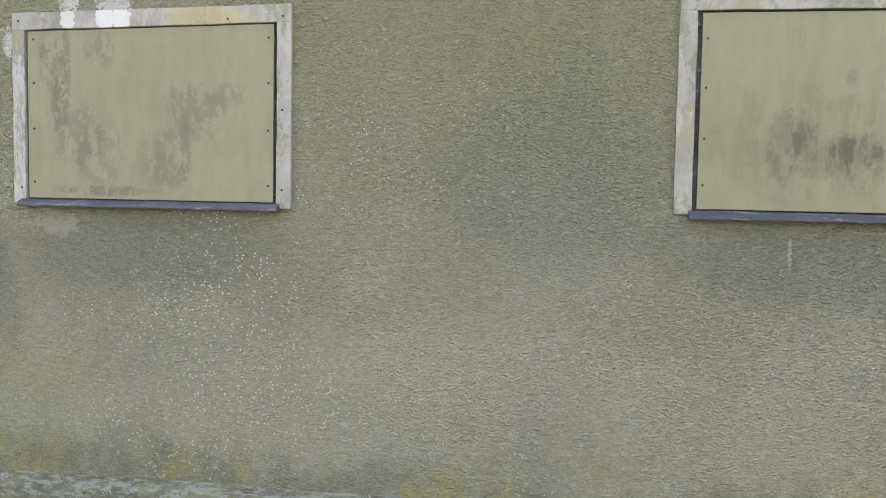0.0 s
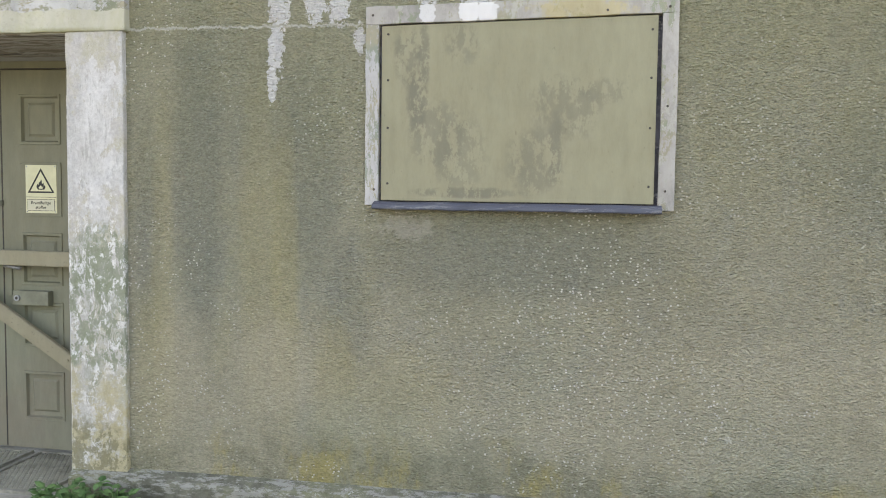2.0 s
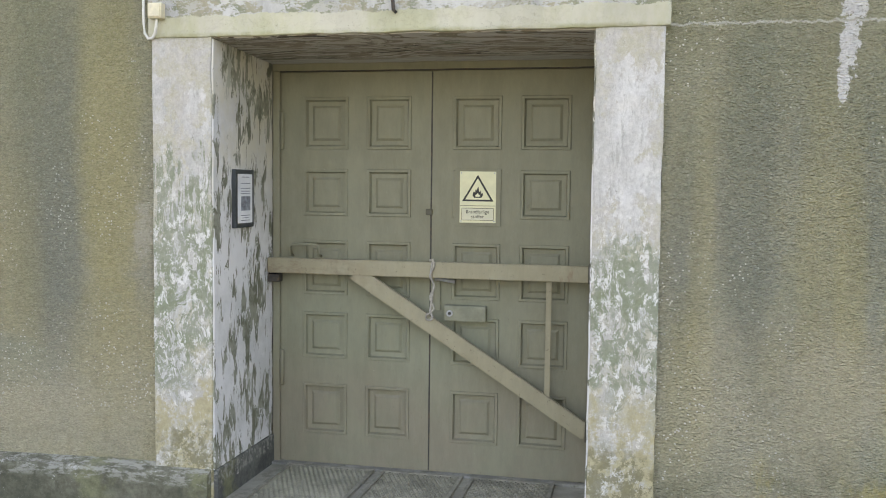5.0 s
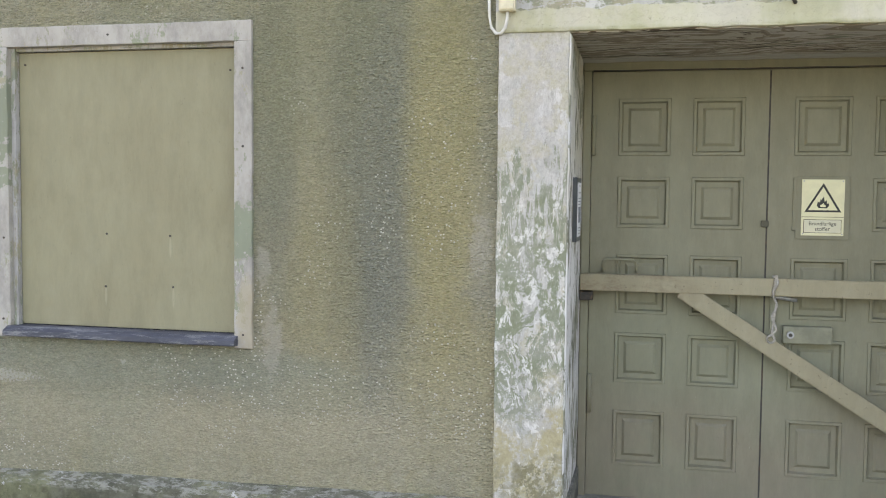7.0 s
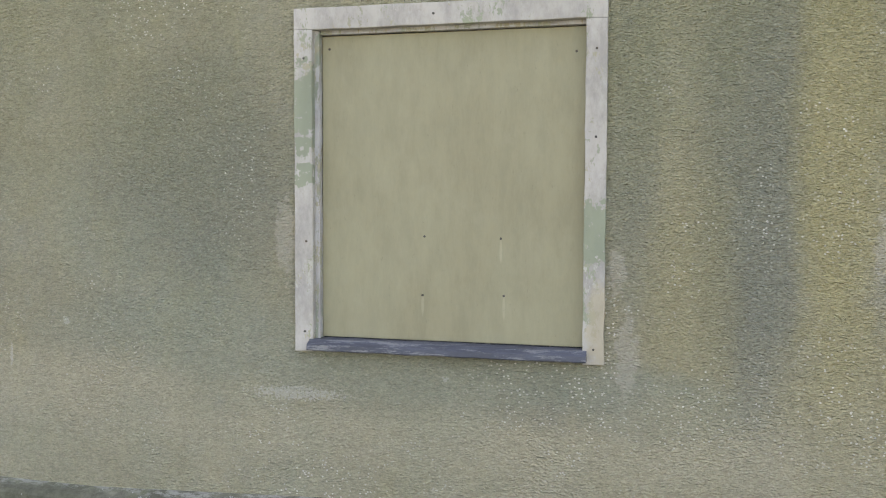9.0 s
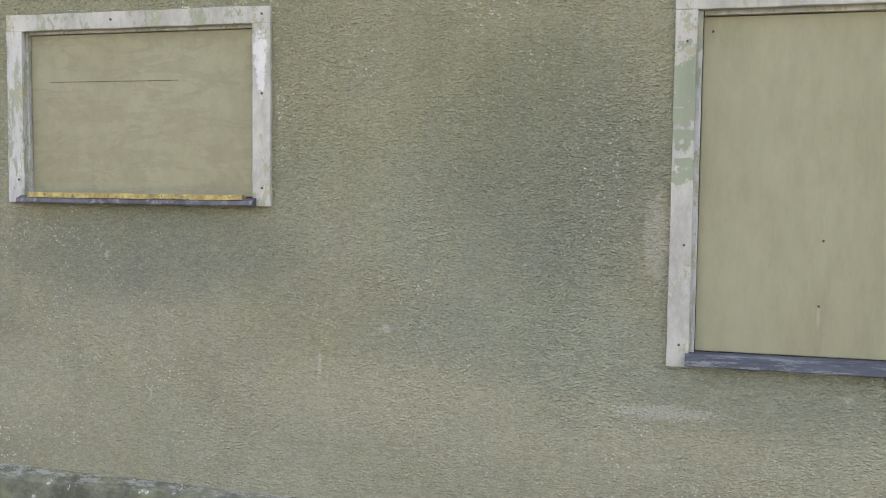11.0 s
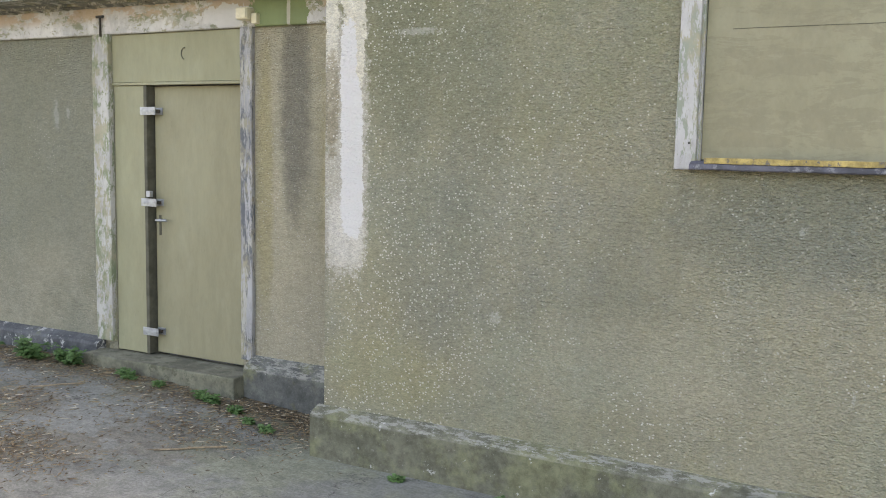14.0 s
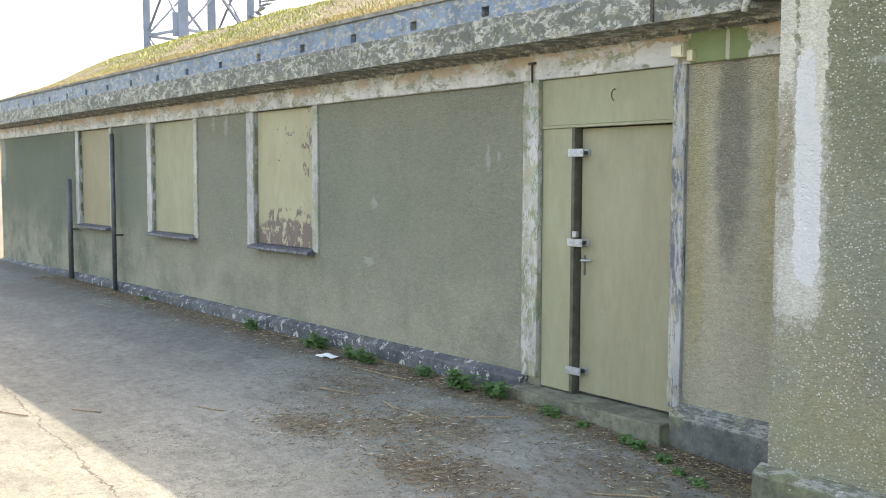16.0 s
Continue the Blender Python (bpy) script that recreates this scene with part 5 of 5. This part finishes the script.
lamp = thing("wall_sensor", (-16.75, 0.6, 2.62), "small cream plastic sensor lamp on the frieze", "sensor")
part("head", box(-16.83, -16.735, 0.545, 0.625, 2.635, 2.715, 0.008), cream_plastic, lamp)
part("cover", box(-16.825, -16.74, 0.535, 0.546, 2.642, 2.708, 0.004), cream_plastic, lamp)
part("mount", box(-16.735, -16.69, 0.585, 0.632, 2.61, 2.68, 0.006), cream_plastic, lamp)
nail = thing("iron_peg", (-18.2, 0.6, 2.60), "rusty iron peg above the door post", "peg")
part("shank", rod([(-18.185, 0.605, 2.58), (-18.185, 0.603, 2.72)], 0.009), iron, nail)
part("cap", rod([(-18.22, 0.603, 2.725), (-18.15, 0.603, 2.725)], 0.010), iron, nail)

# ---- eaves of the wing ----
ends = [(-34.35 + 0.3 * i, 0.004 * noise.noise(Vector((i * 0.7, 0, 4)))) for i in range(62)] + [(-15.702, 0.0)]
short = [(max(x, -33.92), d) for x, d in ends if x > -34.0]
structure("frieze", strip(short, [(0.668, 2.596), (0.628, 2.596), (0.622, 2.605), (0.622, 2.79), (0.668, 2.79)]), paint_frieze, "flaking white and salmon painted frieze band", "frieze")
structure("cornice", strip(ends, [(0.98, 2.79), (0.61, 2.79), (0.60, 2.802), (0.54, 2.802), (0.53, 2.818), (0.34, 2.826), (0.30, 2.83), (0.295, 2.995), (0.30, 3.0), (0.325, 3.004), (0.325, 3.062), (0.34, 3.068), (0.98, 3.09)]), concrete_fascia, "projecting lichened concrete eaves cornice", "cornice")
bm = bmesh.new()
for i in range(60):
    x = -33.3 + 0.295 * i
    box(x - 0.02, x + 0.02, 0.56, 0.63, 2.785, 2.808, 0.004, bm)
    box(x - 0.012, x + 0.012, 0.535, 0.56, 2.79, 2.806, 0, bm)
part("bracket_row", bm, concrete_grey, scene.objects["cornice"])["kind"] = "stuff"
parapet = structure("parapet", wall(-34.0, -15.702, 0.5, 0.75, 3.06, 3.315, [(-18.62 - 0.945 * i - 0.045, -18.62 - 0.945 * i + 0.045, 3.125, 3.205) for i in range(15)]), paint_blue, "chalky blue painted parapet with square drain holes", "parapet")
# dark block added inside the parapet so the drain holes look shaded
structure("drain_hole_backing", box(-33.95, -15.71, 0.62, 0.76, 3.07, 3.30), sill_and_gap_dark, "dark block added behind the drain holes as their shade", "parapet")
structure("coping", strip([(x, d) for x, d in ends if x > -34.05], [(0.80, 3.31), (0.47, 3.316), (0.465, 3.35), (0.80, 3.365)]), concrete_grey, "weathered concrete coping under the turf", "coping")
structure("parapet_return", box(-34.05, -33.85, 0.75, 7.2, 3.06, 3.36, 0.005), paint_blue, "blue parapet at the gable", "parapet")
gully = thing("rainwater_hopper", (-15.95, 0.2, 2.84), "dark rounded rainwater hopper at the wall corner", "rainwater hopper")
part("bowl", rod([(-16.06, 0.24, 2.93), (-15.98, 0.235, 2.90), (-15.85, 0.23, 2.885), (-15.72, 0.225, 2.90)], 0.06, 14), iron, gully)
part("outlet", rod([(-16.04, 0.24, 2.92), (-16.07, 0.24, 2.84), (-16.08, 0.24, 2.80)], 0.022, 10), paint_lintel, gully)
part("joint", box(-16.80, -16.775, 0.288, 0.30, 2.835, 3.06, 0.003), iron, scene.objects["cornice"], "open joint in the fascia")


def turf():
    bm = bmesh.new()
    xs = [-34.0 + 0.4 * i for i in range(46)]
    ys = [0.62, 0.75, 0.9, 1.2, 1.6, 2.0, 2.5, 3.2, 4.5, 6.0, 7.2]
    grid = []
    for x in xs:
        rise = smooth_step((x + 34.4) / 2.6)
        row = []
        for y in ys:
            z = 3.34 + (0.05 + 0.92 * smooth_step((y - 0.4) / 2.4)) * (0.15 + 0.85 * rise) + 0.03 * noise.noise(Vector((x, y, 0)) * 1.4)
            row.append(bm.verts.new((x, y, z if y > 0.65 else 3.30)))
        grid.append(row)
    for a, b in zip(grid, grid[1:]):
        for j in range(len(ys) - 1):
            f = bm.faces.new((a[j], b[j], b[j + 1], a[j + 1]))
            f.smooth = True
    return bm


def turf_z(x, y):
    return 3.34 + (0.05 + 0.92 * smooth_step((y - 0.4) / 2.4)) * (0.15 + 0.85 * smooth_step((x + 34.4) / 2.6)) + 0.03 * noise.noise(Vector((x, y, 0)) * 1.4)


turf_roof = structure("turf_roof", turf(), soil, "turf mound covering the roof of the wing", "roof")
rng = random.Random(5)
verts, faces = [], []
for i in range(52000):
    x, y = rng.uniform(-33.9, -16.5), 0.62 + 2.9 * rng.random() ** 1.3
    h, a = rng.uniform(0.02, 0.055) * (0.7 + 0.8 * max(0, noise.noise(Vector((x, y, 2)) * 0.8) + 0.3)), rng.uniform(0, 6.28)
    lean = Vector((math.cos(a), math.sin(a), 0)) * h * rng.uniform(0.2, 0.9)
    side = Vector((-math.sin(a + 0.6), math.cos(a + 0.6), 0)) * 0.0055
    if y < 0.8:
        lean.y -= 0.05 * rng.random()
    p = Vector((x, y, turf_z(x, y) - 0.015))
    n = len(verts)
    verts += [p - side, p + side, p + lean * 0.4 + Vector((0, 0, h * 0.65)) + side * 0.7, p + lean * 0.4 + Vector((0, 0, h * 0.65)) - side * 0.7, p + lean + Vector((0, 0, h))]
    faces += [(n, n + 1, n + 2, n + 3), (n + 3, n + 2, n + 4)]
mesh = bpy.data.meshes.new("grass")
mesh.from_pydata([tuple(v) for v in verts], [], faces)
mesh.materials.append(grass)
tagged(new("grass", mesh), "dry yellow-green grass growing on the roof", "grass", kind="stuff")

# ---- pipes ----
for x, z0, z1, words in ((-27.08, 0.08, 2.48, "tall dark painted downpipe fixed to the wing wall"), (-29.12, 0.02, 1.80, "short dark painted pipe standing beside a window")):
    p = thing("pipe", (x, 0.6, z0), words, "pipe")
    part("tube", rod([(x, 0.53, z0), (x, 0.53, z1)], 0.034 if z1 > 2 else 0.042, 12), pipe_paint, p)
    for z in (0.95,):
        part("clip", box(x - 0.04, x + 0.04, 0.54, 0.665, z, z + 0.025, 0.003), iron, p)

# ---- steel tower beyond ----
tower = thing("lattice_tower", (-55.0, 15.0, 0.0), "blue-grey steel lattice tower behind the turf roof", "tower")


def away(px_dir, dist):
    return Vector((-12.88, -4.56, 0)) + Vector(px_dir).normalized() * dist


legs = [away((-0.918, 0.366, 0), 48), away((-0.903, 0.3975, 0), 45.4), away((-0.8925, 0.4225, 0), 50.6), away((-0.875, 0.4565, 0), 48)]
base = ground_z(-55, 15)
for p, wide in zip(legs, (0.34, 0.46, 0.42, 0.34)):
    part("leg", beam((p.x, p.y, base), (p.x, p.y, 20), wide, wide, (0.36, 0.93, 0)), tower_steel, tower)
for a, b in ((0, 1), (1, 3), (0, 2), (2, 3)):
    for z in (8.55, 12.5):
        p, q = legs[a], legs[b]
        part("girt", beam((p.x, p.y, z), (q.x, q.y, z), 0.14, 0.14, (0, 0, 1)), tower_steel, tower)
    for z0, z1 in ((4.5, 8.55), (8.55, 12.5), (12.5, 16.5)):
        p, q = legs[a], legs[b]
        part("brace", beam((p.x, p.y, z0), (q.x, q.y, z1), 0.13, 0.13, (0, 0.3, 1)), tower_steel, tower)
        part("brace", beam((p.x, p.y, z1), (q.x, q.y, z0), 0.13, 0.13, (0, 0.3, 1)), tower_steel, tower)
part("gusset", beam((legs[1].x, legs[1].y - 0.2, 8.2), (legs[1].x, legs[1].y - 0.2, 9.3), 0.62, 0.06, (0.9, -0.4, 0), bevel=0.02), tower_steel, tower)
pole = away((-0.8705, 0.465, 0), 48.5)
part("stair_pole", rod([(pole.x, pole.y, base), (pole.x, pole.y, 20)], 0.06), tower_steel, tower)
for i in range(34):
    a = 0.35 * i
    q = pole + Vector((math.cos(a), math.sin(a), 0)) * 1.0
    z = 6.5 + 0.21 * i
    part("tread", beam((pole.x, pole.y, z), (q.x, q.y, z), 0.28, 0.05, (0, 0, 1)), tower_steel, tower)


# ---- litter and plants ----
def plant(x, y, size, seed):
    r = random.Random(seed)
    z = ground_z(x, y) - 0.004
    t = thing("nettle", (x, y, z), "low green nettle clump growing at the foot of the wall", "plant", "weeds along the wall")
    stems, leaves = bmesh.new(), bmesh.new()
    for s in range(int(10 + size * 60)):
        a, lean, h = r.uniform(0, 6.28), r.uniform(0.1, 0.85), size * r.uniform(0.3, 0.85)
        top = Vector((x + math.cos(a) * lean * size * 1.1, y - abs(math.sin(a)) * lean * size * 0.9, z + h))
        foot = Vector((x + math.cos(a) * size * 0.2, y - abs(math.sin(a)) * size * 0.2, z))
        rod([foot, foot.lerp(top, 0.6) + Vector((0, 0, 0.02)), top], 0.0025, 4, stems)
        for q in range(9):
            f = r.uniform(0.25, 1.0)
            p = foot.lerp(top, f)
            b, ln = r.uniform(0, 6.28), r.uniform(0.035, 0.065) * (0.65 + size * 2.2)
            d = Vector((math.cos(b), math.sin(b), r.uniform(-0.35, 0.45))).normalized()
            u = d.cross(Vector((0, 0, 1))).normalized() * ln * 0.33
            up = Vector((0, 0, ln * 0.12))
            m = [leaves.verts.new(c) for c in (p, p + d * ln * 0.35 + u - up * 0.3, p + d * ln * 0.75 + u * 0.6, p + d * ln - up, p + d * ln * 0.75 - u * 0.6, p + d * ln * 0.35 - u - up * 0.3, p + d * ln * 0.5 + up)]
            for k in range(6):
                leaves.faces.new((m[k], m[(k + 1) % 6], m[6]))
    part("stalk", stems, leaf_green, t)
    part("foliage", leaves, leaf_green, t)


for i, (x, y, s) in enumerate(((-18.30, 0.38, 0.19), (-18.36, 0.40, 0.13), (-18.68, 0.36, 0.20), (-18.76, 0.41, 0.18), (-19.25, 0.42, 0.13), (-20.08, 0.38, 0.17), (-20.32, 0.39, 0.18), (-21.08, 0.41, 0.20), (-20.98, 0.43, 0.15), (-22.45, 0.42, 0.18), (-17.70, 0.36, 0.09), (-17.62, 0.33, 0.07), (-17.35, 0.33, 0.06), (-16.94, 0.33, 0.08), (-16.84, 0.30, 0.08), (-16.6, 0.26, 0.06), (-16.4, 0.15, 0.05), (-16.2, 0.1, 0.06), (-25.6, 0.45, 0.09), (-4.92, -0.18, 0.30), (-4.76, -0.18, 0.31), (-4.84, -0.24, 0.30), (-13.75, -0.17, 0.16), (-14.45, -0.17, 0.06), (-15.1, -0.16, 0.04))):
    plant(x, y, s, i)

verts, faces = [], []
r = random.Random(11)
for i in range(17000):
    x = -15.75 - 14.0 * r.random() ** 1.3
    y = 0.52 - abs(r.gauss(0, 0.27))
    if r.random() < 0.30:
        x, y = r.choice(((-18.8, -1.10), (-18.45, -0.78), (-17.42, -1.05), (-17.2, -0.95), (-18.0, -0.42), (-19.4, -0.25), (-16.6, -0.15)))
        x, y = x + r.gauss(0, 0.36), y + r.gauss(0, 0.18)
    if x > -15.80 and y > -0.12 or y > 0.53 or (y > 0.42 and -18.3 < x < -16.75):
        continue
    needle = r.random() < 0.55
    z, a, s = ground_z(x, y) + 0.006, r.uniform(0, 6.28), r.uniform(0.012, 0.045) if needle else r.uniform(0.005, 0.018)
    d, u = Vector((math.cos(a), math.sin(a), r.uniform(-0.1, 0.2))) * s, Vector((-math.sin(a), math.cos(a), r.uniform(-0.3, 0.3))) * (0.0022 if needle else s * r.uniform(0.3, 0.7))
    p = Vector((x, y, z + 0.004))
    n = len(verts)
    verts += [p - d, p + u, p + d, p - u, p + Vector((0, 0, 0.004))]
    faces += [(n, n + 1, n + 4), (n + 1, n + 2, n + 4), (n + 2, n + 3, n + 4), (n + 3, n, n + 4)]
mesh = bpy.data.meshes.new("leaf_litter")
mesh.from_pydata([tuple(v) for v in verts], [], faces)
mesh.materials.append(dead_leaf)
tagged(new("leaf_litter", mesh), "scattered dry leaves and bark crumbs on the concrete", "litter", kind="stuff")


def twig(x, y, length, turn, thick=0.006):
    z = ground_z(x, y) + thick + 0.004
    t = thing("twig", (x, y, z - thick), "dry brown twig lying on the concrete yard", "twig", "fallen twigs")
    pts = [(x + math.cos(turn) * length * (f - 0.5) + 0.02 * math.sin(f * 7), y + math.sin(turn) * length * (f - 0.5) + 0.015 * math.sin(f * 5 + 1), z) for f in [k / 7 for k in range(8)]]
    part("stick", rod(pts, thick, 6), twig_bark, t)


for x, y, ln, a in ((-16.36, -0.42, 0.42, 0.75), (-19.3, -0.44, 0.5, 0.35), (-18.67, -0.40, 0.3, -0.1), (-19.6, 0.16, 0.75, 0.12), (-19.7, -1.4, 0.3, 0.4), (-17.9, -0.1, 0.35, 0.9), (-20.35, -2.14, 0.28, 0.6), (-20.62, -2.62, 0.35, 0.5), (-18.3, -0.4, 0.28, 0.1), (-25.5, -0.2, 0.4, 0.1)):
    twig(x, y, ln, a)
scrap = thing("paper_scrap", (-20.5, 0.2, 0.12), "crumpled white paper scrap lying by the plinth", "litter")
bm = bmesh.new()
g = [[bm.verts.new((-20.64 + 0.04 * i, 0.13 + 0.035 * j, ground_z(-20.5, 0.2) + 0.012 + 0.05 * abs(noise.noise(Vector((i * 0.9, j * 0.8, 3)))))) for j in range(5)] for i in range(7)]
for i in range(6):
    for j in range(4):
        bm.faces.new((g[i][j], g[i + 1][j], g[i + 1][j + 1], g[i][j + 1]))
part("sheet", bm, paper, scrap)
